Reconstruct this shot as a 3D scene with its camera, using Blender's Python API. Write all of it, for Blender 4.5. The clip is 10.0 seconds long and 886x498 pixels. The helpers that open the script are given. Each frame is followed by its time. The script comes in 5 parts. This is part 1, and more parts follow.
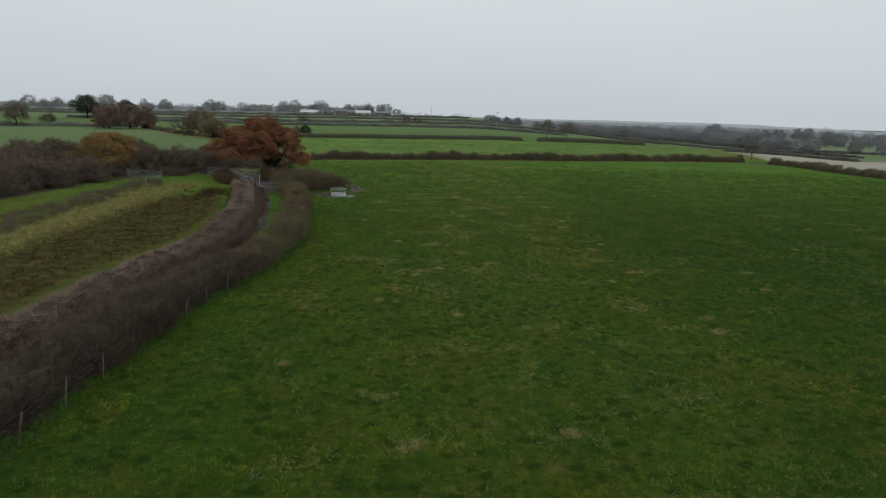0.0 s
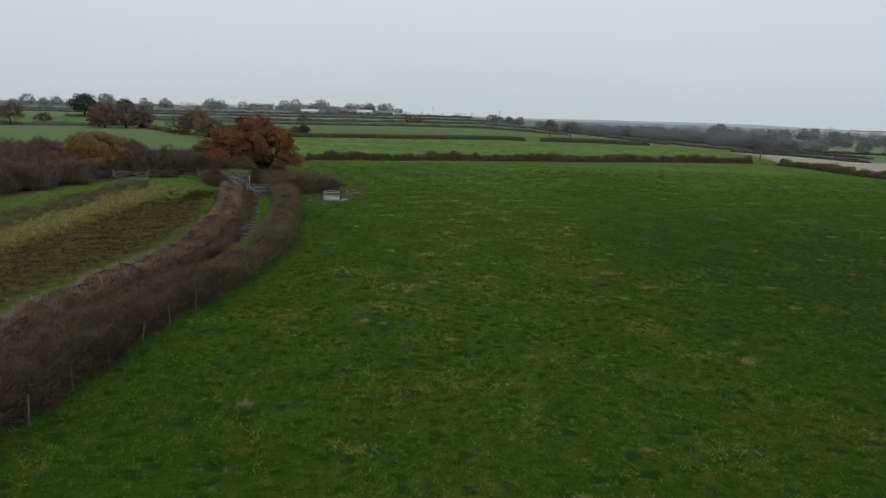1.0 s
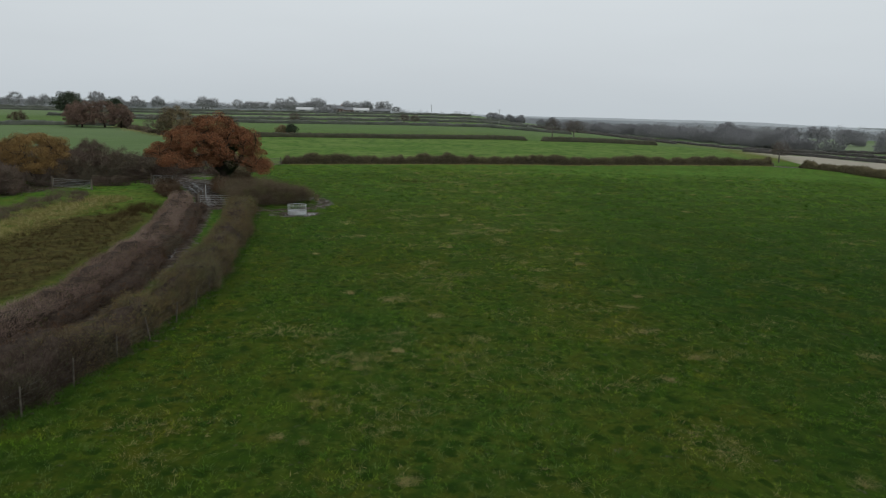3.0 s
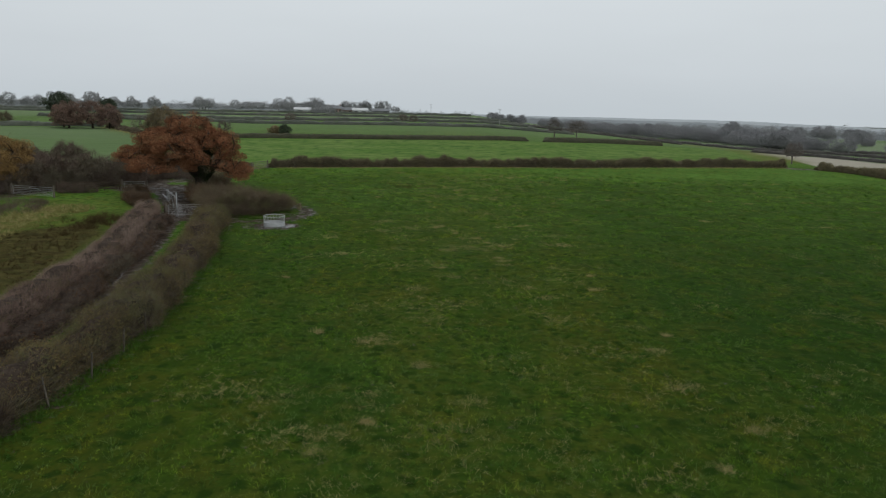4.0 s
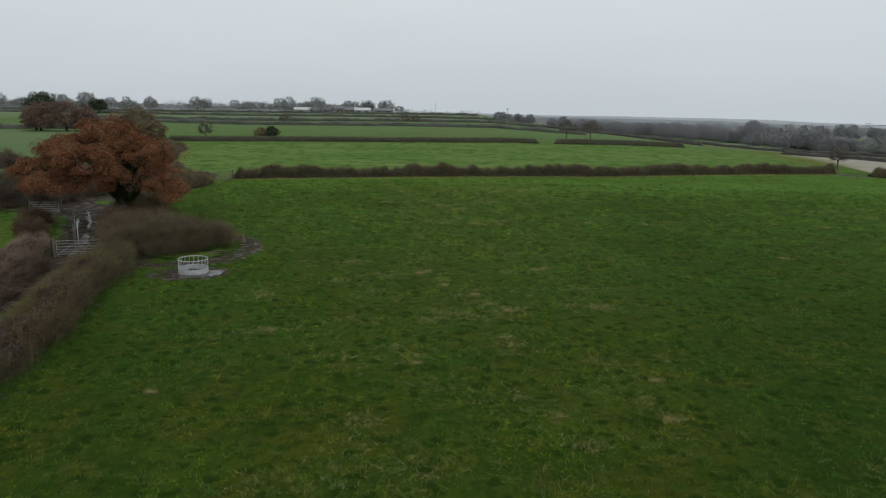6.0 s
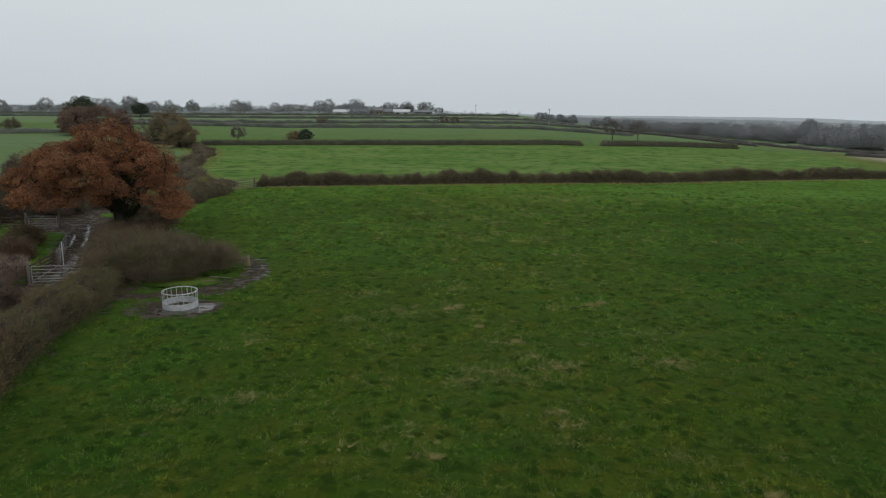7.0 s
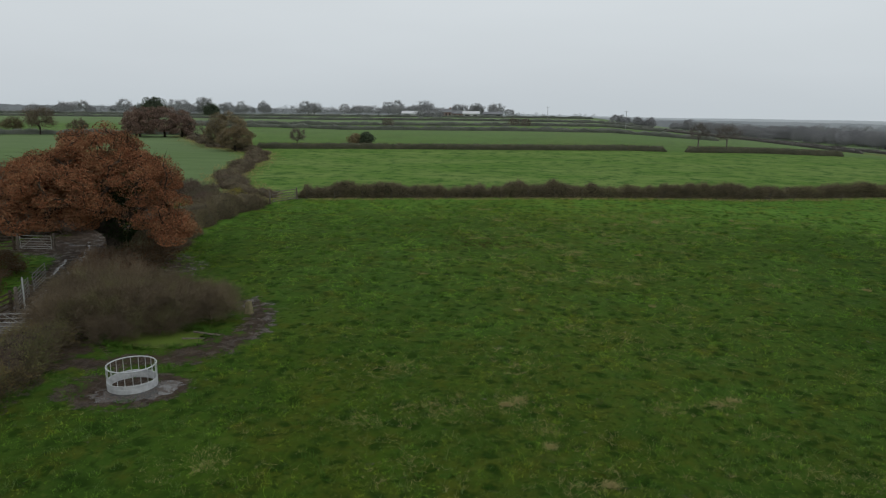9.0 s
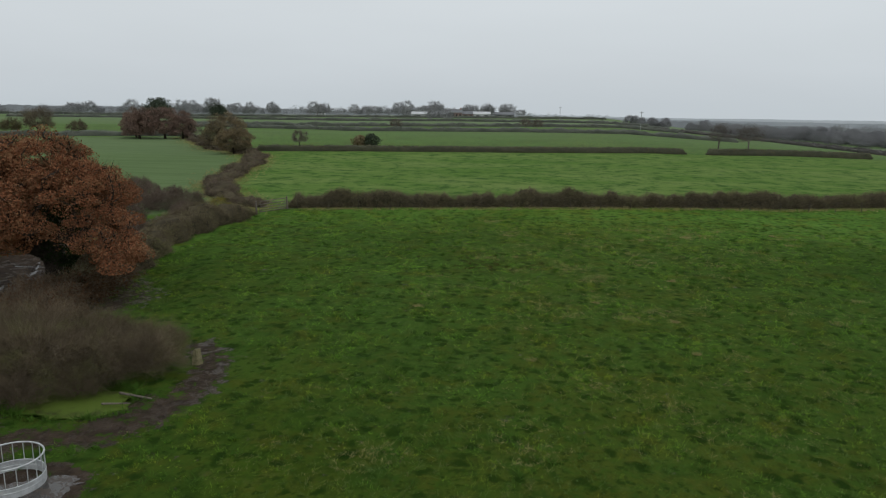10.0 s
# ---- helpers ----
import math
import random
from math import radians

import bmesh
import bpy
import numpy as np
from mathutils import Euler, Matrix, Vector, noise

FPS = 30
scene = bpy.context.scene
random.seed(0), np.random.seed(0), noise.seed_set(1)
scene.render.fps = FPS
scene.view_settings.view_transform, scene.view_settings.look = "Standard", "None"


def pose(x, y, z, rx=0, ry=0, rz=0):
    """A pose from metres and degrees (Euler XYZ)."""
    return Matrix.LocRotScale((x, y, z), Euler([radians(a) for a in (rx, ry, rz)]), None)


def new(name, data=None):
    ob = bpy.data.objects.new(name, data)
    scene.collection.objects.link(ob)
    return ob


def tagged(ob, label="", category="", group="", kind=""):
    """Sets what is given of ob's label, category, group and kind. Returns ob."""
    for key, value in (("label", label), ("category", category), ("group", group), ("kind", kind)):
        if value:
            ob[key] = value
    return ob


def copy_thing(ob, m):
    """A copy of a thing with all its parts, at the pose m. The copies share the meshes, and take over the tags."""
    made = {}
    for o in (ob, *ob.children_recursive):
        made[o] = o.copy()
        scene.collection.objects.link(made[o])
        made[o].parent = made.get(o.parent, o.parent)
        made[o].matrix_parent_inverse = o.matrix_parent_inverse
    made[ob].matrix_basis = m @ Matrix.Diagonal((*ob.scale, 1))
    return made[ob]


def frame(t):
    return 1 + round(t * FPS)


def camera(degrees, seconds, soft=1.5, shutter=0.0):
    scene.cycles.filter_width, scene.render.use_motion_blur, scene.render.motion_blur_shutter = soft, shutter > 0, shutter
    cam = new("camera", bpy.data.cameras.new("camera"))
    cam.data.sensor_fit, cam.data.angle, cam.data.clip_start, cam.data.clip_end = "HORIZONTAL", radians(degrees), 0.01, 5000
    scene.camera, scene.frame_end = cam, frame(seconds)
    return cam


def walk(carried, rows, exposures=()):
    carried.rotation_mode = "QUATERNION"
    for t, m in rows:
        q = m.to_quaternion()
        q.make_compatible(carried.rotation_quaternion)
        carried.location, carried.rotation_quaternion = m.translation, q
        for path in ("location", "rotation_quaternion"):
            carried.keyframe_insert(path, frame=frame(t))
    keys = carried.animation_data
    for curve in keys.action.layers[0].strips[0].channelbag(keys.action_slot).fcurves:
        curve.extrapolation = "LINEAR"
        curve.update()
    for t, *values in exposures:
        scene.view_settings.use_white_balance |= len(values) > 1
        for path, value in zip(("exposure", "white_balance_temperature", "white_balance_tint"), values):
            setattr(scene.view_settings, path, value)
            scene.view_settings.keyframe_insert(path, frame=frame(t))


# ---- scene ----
cam = camera(64.9, 10.0, soft=1.2)
METRES, EYE, TILT, LEAN, TURN = 75.66, 11.5, 0.0, 0.0, 0.0
ROWS = [
    (0.0, 0.0, 0.0, 0.0, 0.28, -11.26, -1.41),
    (0.5, 0.002, 0.0252, -0.0005, 0.4, -11.25, -1.43),
    (1.0, 0.0061, 0.062, -0.0006, 0.48, -11.3, -1.49),
    (1.5, 0.0114, 0.1046, -0.0005, 0.52, -11.33, -1.52),
    (2.0, 0.0167, 0.1497, -0.0004, 0.53, -11.38, -1.47),
    (2.5, 0.0213, 0.197, -0.0002, 0.53, -11.43, -1.44),
    (4.0, 0.0335, 0.3492, -0.0004, 0.6, -11.47, -1.32),
    (4.5, 0.0371, 0.4036, -0.0003, 0.62, -11.45, -1.3),
    (5.0, 0.0415, 0.4655, -0.0002, 0.68, -11.49, -1.2),
    (6.5, 0.0531, 0.6705, -0.0, 2.34, -11.54, -0.82),
    (7.0, 0.0533, 0.7209, 0.0002, 4.46, -11.49, -0.6),
    (7.5, 0.0522, 0.7614, 0.0001, 6.04, -11.46, -0.61),
    (8.0, 0.0508, 0.8008, -0.0001, 7.92, -11.44, -0.67),
    (8.5, 0.0485, 0.8432, 0.0004, 9.28, -11.44, -0.72),
    (9.0, 0.0451, 0.8923, 0.0009, 10.19, -11.42, -0.74),
    (9.5, 0.0408, 0.9448, 0.0014, 10.97, -11.42, -0.74),
    (10.0, 0.0363, 0.9971, 0.0017, 11.11, -11.4, -0.71),
]
walk(cam, [(t, pose(0, 0, EYE, TILT, LEAN, TURN) @ pose(METRES * x, METRES * y, METRES * z, 90 + pitch, roll, yaw)) for t, x, y, z, yaw, pitch, roll in ROWS])

# ---------------------------------------------------------------- world, sun
world = bpy.data.worlds.new("overcast_sky")
scene.world = world
world.use_nodes = True
wn, wl = world.node_tree.nodes, world.node_tree.links
wn.clear()
w_sky = wn.new("ShaderNodeTexSky")
w_sky.sky_type, w_sky.sun_disc = "NISHITA", False
w_sky.sun_elevation, w_sky.sun_rotation = radians(28), radians(200)
w_sky.air_density, w_sky.dust_density = 1.0, 4.0
w_geo = wn.new("ShaderNodeTexCoord")
w_sep = wn.new("ShaderNodeSeparateXYZ")
wl.new(w_geo.outputs["Generated"], w_sep.inputs[0])
w_ramp = wn.new("ShaderNodeValToRGB")
w_ramp.color_ramp.elements[0].position, w_ramp.color_ramp.elements[0].color = 0.0, (0.56, 0.615, 0.655, 1)
w_ramp.color_ramp.elements[1].position, w_ramp.color_ramp.elements[1].color = 0.9, (0.74, 0.78, 0.80, 1)
for w_pos, w_col in ((0.05, (0.60, 0.65, 0.69, 1)), (0.14, (0.66, 0.705, 0.735, 1)), (0.3, (0.72, 0.765, 0.79, 1))):
    w_ramp.color_ramp.elements.new(w_pos).color = w_col
wl.new(w_sep.outputs["Z"], w_ramp.inputs["Fac"])
w_noise = wn.new("ShaderNodeTexNoise")
w_noise.inputs["Scale"].default_value, w_noise.inputs["Detail"].default_value = 2.2, 4
w_map = wn.new("ShaderNodeMapping")
w_map.inputs["Scale"].default_value = (1, 1, 5)
wl.new(w_geo.outputs["Generated"], w_map.inputs[0])
wl.new(w_map.outputs[0], w_noise.inputs["Vector"])
w_rng = wn.new("ShaderNodeMapRange")
w_rng.inputs["To Min"].default_value, w_rng.inputs["To Max"].default_value = 0.94, 1.06
wl.new(w_noise.outputs["Fac"], w_rng.inputs["Value"])
w_mul = wn.new("ShaderNodeVectorMath")
w_mul.operation = "SCALE"
wl.new(w_ramp.outputs[0], w_mul.inputs[0])
wl.new(w_rng.outputs[0], w_mul.inputs["Scale"])
w_dim = wn.new("ShaderNodeVectorMath")
w_dim.operation = "SCALE"
w_dim.inputs["Scale"].default_value = 0.10
wl.new(w_sky.outputs[0], w_dim.inputs[0])
w_mix = wn.new("ShaderNodeMix")
w_mix.data_type = "RGBA"
w_mix.inputs["Factor"].default_value = 0.94
wl.new(w_dim.outputs[0], w_mix.inputs["A"])
wl.new(w_mul.outputs[0], w_mix.inputs["B"])
w_bg = wn.new("ShaderNodeBackground")
wl.new(w_mix.outputs["Result"], w_bg.inputs["Color"])
w_out = wn.new("ShaderNodeOutputWorld")
wl.new(w_bg.outputs[0], w_out.inputs["Surface"])

sun_data = bpy.data.lights.new("sun", "SUN")
sun_data.energy, sun_data.angle, sun_data.color = 0.4, radians(25), (1.0, 0.96, 0.9)
sun = new("sun", sun_data)
sun.matrix_world = pose(0, 0, 60, 40, 0, 70)

RNG = np.random.default_rng(7)


# ---------------------------------------------------------------- materials
def mat_base(name, rough=0.9, spec=0.25):
    m = bpy.data.materials.new(name)
    m.use_nodes = True
    nt = m.node_tree
    b = nt.nodes["Principled BSDF"]
    b.inputs["Roughness"].default_value = rough
    b.inputs["Specular IOR Level"].default_value = spec
    return m, nt, b


def n_noise(nt, scale, detail=4, rough=0.6, stretch=None):
    tc = nt.nodes.new("ShaderNodeNewGeometry")
    n = nt.nodes.new("ShaderNodeTexNoise")
    n.inputs["Scale"].default_value, n.inputs["Detail"].default_value = scale, detail
    n.inputs["Roughness"].default_value = rough
    if stretch:
        mp = nt.nodes.new("ShaderNodeMapping")
        mp.inputs["Scale"].default_value = stretch
        nt.links.new(tc.outputs["Position"], mp.inputs[0])
        nt.links.new(mp.outputs[0], n.inputs["Vector"])
    else:
        nt.links.new(tc.outputs["Position"], n.inputs["Vector"])
    return n.outputs["Fac"]


def n_range(nt, src, a, b, lo=0.0, hi=1.0):
    r = nt.nodes.new("ShaderNodeMapRange")
    r.interpolation_type = "SMOOTHSTEP"
    for key, v in (("From Min", a), ("From Max", b), ("To Min", lo), ("To Max", hi)):
        r.inputs[key].default_value = v
    nt.links.new(src, r.inputs["Value"])
    return r.outputs[0]


def n_mix(nt, fac, a, b, mode="MIX"):
    m = nt.nodes.new("ShaderNodeMix")
    m.data_type, m.blend_type = "RGBA", mode
    for key, v in (("Factor", fac), ("A", a), ("B", b)):
        sock = m.inputs[key] if key == "Factor" else [s for s in m.inputs if s.name == key and s.type == "RGBA"][0]
        if isinstance(v, tuple):
            sock.default_value = (*v, 1)
        elif isinstance(v, (int, float)):
            sock.default_value = v
        else:
            nt.links.new(v, sock)
    return [s for s in m.outputs if s.type == "RGBA"][0]


def n_attr(nt, name):
    a = nt.nodes.new("ShaderNodeAttribute")
    a.attribute_name = name
    return a.outputs["Fac"]


def n_mul(nt, a, b):
    m = nt.nodes.new("ShaderNodeMath")
    m.operation = "MULTIPLY"
    for i, v in enumerate((a, b)):
        if isinstance(v, (int, float)):
            m.inputs[i].default_value = v
        else:
            nt.links.new(v, m.inputs[i])
    return m.outputs[0]


def n_bump(nt, bsdf, height, strength, dist):
    bp = nt.nodes.new("ShaderNodeBump")
    bp.inputs["Strength"].default_value, bp.inputs["Distance"].default_value = strength, dist
    nt.links.new(height, bp.inputs["Height"])
    nt.links.new(bp.outputs[0], bsdf.inputs["Normal"])


def island(nt):
    return nt.nodes.new("ShaderNodeNewGeometry").outputs["Random Per Island"]


GRASS_LO, GRASS_HI = (0.034, 0.074, 0.007), (0.062, 0.118, 0.009)
OLIVE, STRAW = (0.100, 0.100, 0.010), (0.19, 0.165, 0.050)


def n_spots(nt, scale, lo, hi, share):
    """Round spots for clumps and their shade: 1 in the middle of some cells of the given size, 0 between them."""
    pos = nt.nodes.new("ShaderNodeNewGeometry").outputs["Position"]
    warp = nt.nodes.new("ShaderNodeTexNoise")
    warp.inputs["Scale"].default_value, warp.inputs["Detail"].default_value = 1.6, 3
    nt.links.new(pos, warp.inputs["Vector"])
    add = nt.nodes.new("ShaderNodeVectorMath")
    add.operation = "MULTIPLY_ADD"
    nt.links.new(warp.outputs["Color"], add.inputs[0])
    add.inputs[1].default_value = (0.9, 0.9, 0.0)
    nt.links.new(pos, add.inputs[2])
    v = nt.nodes.new("ShaderNodeTexVoronoi")
    v.voronoi_dimensions = "2D"
    v.inputs["Scale"].default_value = scale
    nt.links.new(add.outputs[0], v.inputs["Vector"])
    sep = nt.nodes.new("ShaderNodeSeparateColor")
    nt.links.new(v.outputs["Color"], sep.inputs[0])
    return n_mul(nt, n_range(nt, v.outputs["Distance"], lo, hi, 1.0, 0.0), n_range(nt, sep.outputs[0], 1 - share, 1.15 - share))


def grass_colour(nt):
    """Pasture colour by place: fresh and dull green, olive drifts, straw-coloured patches, dark rank clumps and their
    painted shade.
    """
    mid = n_range(nt, n_noise(nt, 0.28, 5, 0.7), 0.36, 0.66)
    col = n_mix(nt, mid, GRASS_LO, GRASS_HI)
    cool = n_range(nt, n_noise(nt, 0.07, 3, 0.5, (1.0, 0.5, 1.0)), 0.42, 0.6)
    col = n_mix(nt, n_mul(nt, cool, 0.5), col, (0.028, 0.080, 0.013))
    olive = n_mul(nt, n_range(nt, n_noise(nt, 0.11, 4, 0.6, (1.2, 0.5, 1.0)), 0.46, 0.62), n_range(nt, n_noise(nt, 0.9, 5, 0.7), 0.35, 0.6))
    col = n_mix(nt, n_mul(nt, olive, 0.85), col, OLIVE)
    lush = n_range(nt, n_noise(nt, 0.03, 2), 0.42, 0.6)
    col = n_mix(nt, n_mul(nt, lush, 0.3), col, (0.044, 0.118, 0.018))
    # drier on the west side; deep green eastwards, partly lens vignetting put into colour
    place = nt.nodes.new("ShaderNodeSeparateXYZ")
    nt.links.new(nt.nodes.new("ShaderNodeNewGeometry").outputs["Position"], place.inputs[0])
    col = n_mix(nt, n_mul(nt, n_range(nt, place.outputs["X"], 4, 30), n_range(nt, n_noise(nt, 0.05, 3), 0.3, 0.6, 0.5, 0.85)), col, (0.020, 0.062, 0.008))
    # brighter up the field: haze and grazing sheen painted into the grass colour
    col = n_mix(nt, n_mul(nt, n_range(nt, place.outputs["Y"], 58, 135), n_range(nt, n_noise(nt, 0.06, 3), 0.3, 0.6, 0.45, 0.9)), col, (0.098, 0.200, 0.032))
    tan = n_range(nt, n_noise(nt, 0.42, 6, 0.75), 0.48, 0.66)
    col = n_mix(nt, n_mul(nt, tan, 0.68), col, (0.106, 0.106, 0.014))
    mott = n_range(nt, n_noise(nt, 0.5, 6, 0.65), 0.5, 0.68)
    col = n_mix(nt, n_mul(nt, mott, 0.5), col, (0.022, 0.058, 0.007))
    # a dry, tussocky belt runs along the middle of the pasture
    off = nt.nodes.new("ShaderNodeMath")
    off.operation = "ADD"
    nt.links.new(place.outputs["X"], off.inputs[0])
    off.inputs[1].default_value = -5.0
    dist = nt.nodes.new("ShaderNodeMath")
    dist.operation = "ABSOLUTE"
    nt.links.new(off.outputs[0], dist.inputs[0])
    belt = n_mul(nt, n_range(nt, dist.outputs[0], 4, 15, 1.0, 0.0), n_range(nt, n_noise(nt, 0.16, 4, 0.65), 0.36, 0.56))
    col = n_mix(nt, n_mul(nt, n_mul(nt, belt, n_range(nt, n_noise(nt, 1.1, 6, 0.75), 0.4, 0.62)), 0.5), col, (0.130, 0.138, 0.020))
    straw = n_range(nt, n_noise(nt, 0.8, 7, 0.8), 0.53, 0.70)
    zone = n_range(nt, n_noise(nt, 0.1, 4, 0.6), 0.45, 0.62)
    col = n_mix(nt, n_mul(nt, n_mul(nt, straw, zone), 0.5), col, STRAW)
    pale = n_range(nt, n_noise(nt, 1.7, 6, 0.7), 0.54, 0.66)
    col = n_mix(nt, n_mul(nt, pale, 0.55), col, (0.140, 0.175, 0.034))
    # dark rank tussocks, with the shade beneath and behind them put into the colour
    small = n_range(nt, n_noise(nt, 2.4, 4, 0.6), 0.55, 0.64)
    col = n_mix(nt, n_mul(nt, small, 0.65), col, (0.016, 0.048, 0.006))
    col = n_mix(nt, n_mul(nt, n_spots(nt, 0.5, 0.05, 0.22, 0.5), 0.8), col, (0.012, 0.040, 0.005))
    return n_mix(nt, n_mul(nt, n_spots(nt, 1.0, 0.12, 0.36, 0.45), 0.85), col, (0.014, 0.044, 0.005))


def ground_material():
    m, nt, b = mat_base("pasture_ground", 0.95, 0.02)
    col = grass_colour(nt)
    fine = n_noise(nt, 2.2, 8, 0.75, (1.0, 0.6, 1.0))
    col = n_mix(nt, n_range(nt, fine, 0.32, 0.56, 0.6, 0.0), col, (0.018, 0.042, 0.009))
    col = n_mix(nt, n_range(nt, n_noise(nt, 9, 5, 0.7), 0.55, 0.75, 0, 0.4), col, (0.07, 0.115, 0.028))
    # thatch between the standing blades, darkened to put their shade into the colour
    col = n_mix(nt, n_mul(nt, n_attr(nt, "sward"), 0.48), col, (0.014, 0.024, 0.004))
    # brighter grazed ley beyond the first hedge
    ley = n_mix(nt, n_range(nt, n_noise(nt, 0.09, 6, 0.7, (0.5, 1.0, 1.0)), 0.35, 0.65), (0.088, 0.162, 0.032), (0.142, 0.204, 0.058))
    ley = n_mix(nt, n_range(nt, n_noise(nt, 0.9, 7, 0.8, (0.4, 0.4, 1.0)), 0.38, 0.54, 0.9, 0.0), ley, (0.032, 0.082, 0.016))
    col = n_mix(nt, n_attr(nt, "ley"), col, ley)
    # sown field with faint drill lines, its green greyed for the haze over it
    drill = n_noise(nt, 0.8, 3, 0.5, (0.06, 1.0, 1.0))
    sown = n_mix(nt, n_range(nt, drill, 0.35, 0.65), (0.098, 0.148, 0.064), (0.125, 0.18, 0.08))
    col = n_mix(nt, n_attr(nt, "sown"), col, sown)
    # winter grass on the far farmland, paled by haze put into its colour
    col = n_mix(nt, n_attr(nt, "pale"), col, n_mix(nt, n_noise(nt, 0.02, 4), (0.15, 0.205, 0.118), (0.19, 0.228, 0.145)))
    # the vale beyond greys further, again distance haze in the colour
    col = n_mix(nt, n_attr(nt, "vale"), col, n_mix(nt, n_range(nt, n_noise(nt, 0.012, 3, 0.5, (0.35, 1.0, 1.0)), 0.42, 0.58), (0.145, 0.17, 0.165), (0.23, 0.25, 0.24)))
    # pale stubble
    stub = n_mix(nt, n_noise(nt, 0.3, 5, 0.7), (0.29, 0.27, 0.215), (0.37, 0.345, 0.285))
    col = n_mix(nt, n_attr(nt, "stubble"), col, stub)
    # sedge and dead weeds in the wet meadow
    weed_n = n_noise(nt, 0.9, 7, 0.75)
    sedge = n_mix(nt, n_range(nt, weed_n, 0.35, 0.65), (0.024, 0.016, 0.008), (0.046, 0.034, 0.013))
    col = n_mix(nt, n_mul(nt, n_attr(nt, "sedge"), n_range(nt, n_noise(nt, 0.3, 6, 0.7), 0.15, 0.45, 0.6, 1.0)), col, sedge)
    rank = n_mix(nt, n_range(nt, weed_n, 0.35, 0.65), (0.06, 0.085, 0.016), (0.17, 0.155, 0.05))
    col = n_mix(nt, n_mul(nt, n_attr(nt, "rank"), n_range(nt, n_noise(nt, 0.7, 6, 0.7), 0.3, 0.5)), col, rank)
    # trodden mud and fallen leaves
    mud = n_mix(nt, n_range(nt, n_noise(nt, 1.6, 7, 0.75), 0.35, 0.65), (0.022, 0.015, 0.010), (0.058, 0.041, 0.029))
    mud = n_mix(nt, n_range(nt, n_noise(nt, 6, 5, 0.75), 0.55, 0.7, 0, 0.7), mud, (0.078, 0.056, 0.040))
    edge = n_range(nt, n_noise(nt, 1.3, 9, 0.8), 0.32, 0.68)
    mm = nt.nodes.new("ShaderNodeMath")
    mm.operation = "ADD"
    nt.links.new(n_attr(nt, "mud"), mm.inputs[0])
    nt.links.new(edge, mm.inputs[1])
    mudf = n_range(nt, mm.outputs[0], 0.88, 1.04)
    col = n_mix(nt, mudf, col, mud)
    nt.links.new(col, b.inputs["Base Color"])
    nt.links.new(n_range(nt, n_mul(nt, mudf, n_range(nt, n_noise(nt, 1.3, 5, 0.7), 0.46, 0.6)), 0, 1, 0.95, 0.42), b.inputs["Roughness"])
    nt.links.new(n_range(nt, mudf, 0, 1, 0.02, 0.14), b.inputs["Specular IOR Level"])
    hgt = n_noise(nt, 3.0, 8, 0.75)
    n_bump(nt, b, hgt, 0.7, 0.14)
    return m


def plain_material(name, lo, hi, scale=3.0, rough=0.85, bump=0.02, metal=0.0, isl=0.0):
    """A mottled surface between two colours; isl: how far each loose piece differs."""
    m, nt, b = mat_base(name, rough, 0.06 if rough >= 0.8 else 0.3)
    f = n_range(nt, n_noise(nt, scale, 6, 0.7), 0.3, 0.7)
    col = n_mix(nt, f, lo, hi)
    if isl:
        col = n_mix(nt, n_mul(nt, island(nt), isl), col, tuple(1.9 * c for c in hi))
    nt.links.new(col, b.inputs["Base Color"])
    b.inputs["Metallic"].default_value = metal
    if bump:
        n_bump(nt, b, n_noise(nt, scale * 4, 6, 0.7), 0.6, bump)
    return m


def twig_material(name, a, b, c, wave=0.16):
    """Bare twigs whose colour drifts along the hedge between three shades."""
    m, nt, bs = mat_base(name, 0.9, 0.05)
    col = n_mix(nt, n_range(nt, n_noise(nt, wave, 3, 0.6), 0.38, 0.6), a, b)
    col = n_mix(nt, n_range(nt, n_noise(nt, wave * 2.3, 3, 0.6), 0.5, 0.66), col, c)
    col = n_mix(nt, n_range(nt, island(nt), 0.55, 1.0, 0, 0.55), col, (0.19, 0.16, 0.13))
    col = n_mix(nt, n_range(nt, island(nt), 0.0, 0.35, 0.6, 0), col, (0.028, 0.02, 0.016))
    nt.links.new(col, bs.inputs["Base Color"])
    return m


def leaf_material(name, cols, patch=0.5):
    """Leaves, each with its own shade out of a few colours, drifting over the crown."""
    m, nt, b = mat_base(name, 0.8, 0.08)
    r = nt.nodes.new("ShaderNodeValToRGB")
    els = r.color_ramp.elements
    els[0].position, els[0].color = 0, (*cols[0], 1)
    els[1].position, els[1].color = 1, (*cols[-1], 1)
    for i, c in enumerate(cols[1:-1]):
        els.new((i + 1) / (len(cols) - 1)).color = (*c, 1)
    add = nt.nodes.new("ShaderNodeMath")
    add.operation = "MULTIPLY_ADD"
    nt.links.new(n_range(nt, n_noise(nt, patch, 3), 0.3, 0.7), add.inputs[0])
    add.inputs[1].default_value = 0.55
    nt.links.new(n_mul(nt, island(nt), 0.45), add.inputs[2])
    nt.links.new(add.outputs[0], r.inputs[0])
    nt.links.new(r.outputs[0], b.inputs["Base Color"])
    return m


def blade_material():
    m, nt, b = mat_base("grass_blades", 0.75, 0.04)
    col = grass_colour(nt)
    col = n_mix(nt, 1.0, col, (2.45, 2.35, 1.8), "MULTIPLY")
    col = n_mix(nt, n_range(nt, island(nt), 0.6, 1.0, 0, 0.25), col, (0.20, 0.23, 0.06))
    col = n_mix(nt, n_range(nt, island(nt), 0.0, 0.3, 0.4, 0), col, (0.045, 0.10, 0.010))
    nt.links.new(col, b.inputs["Base Color"])
    return m


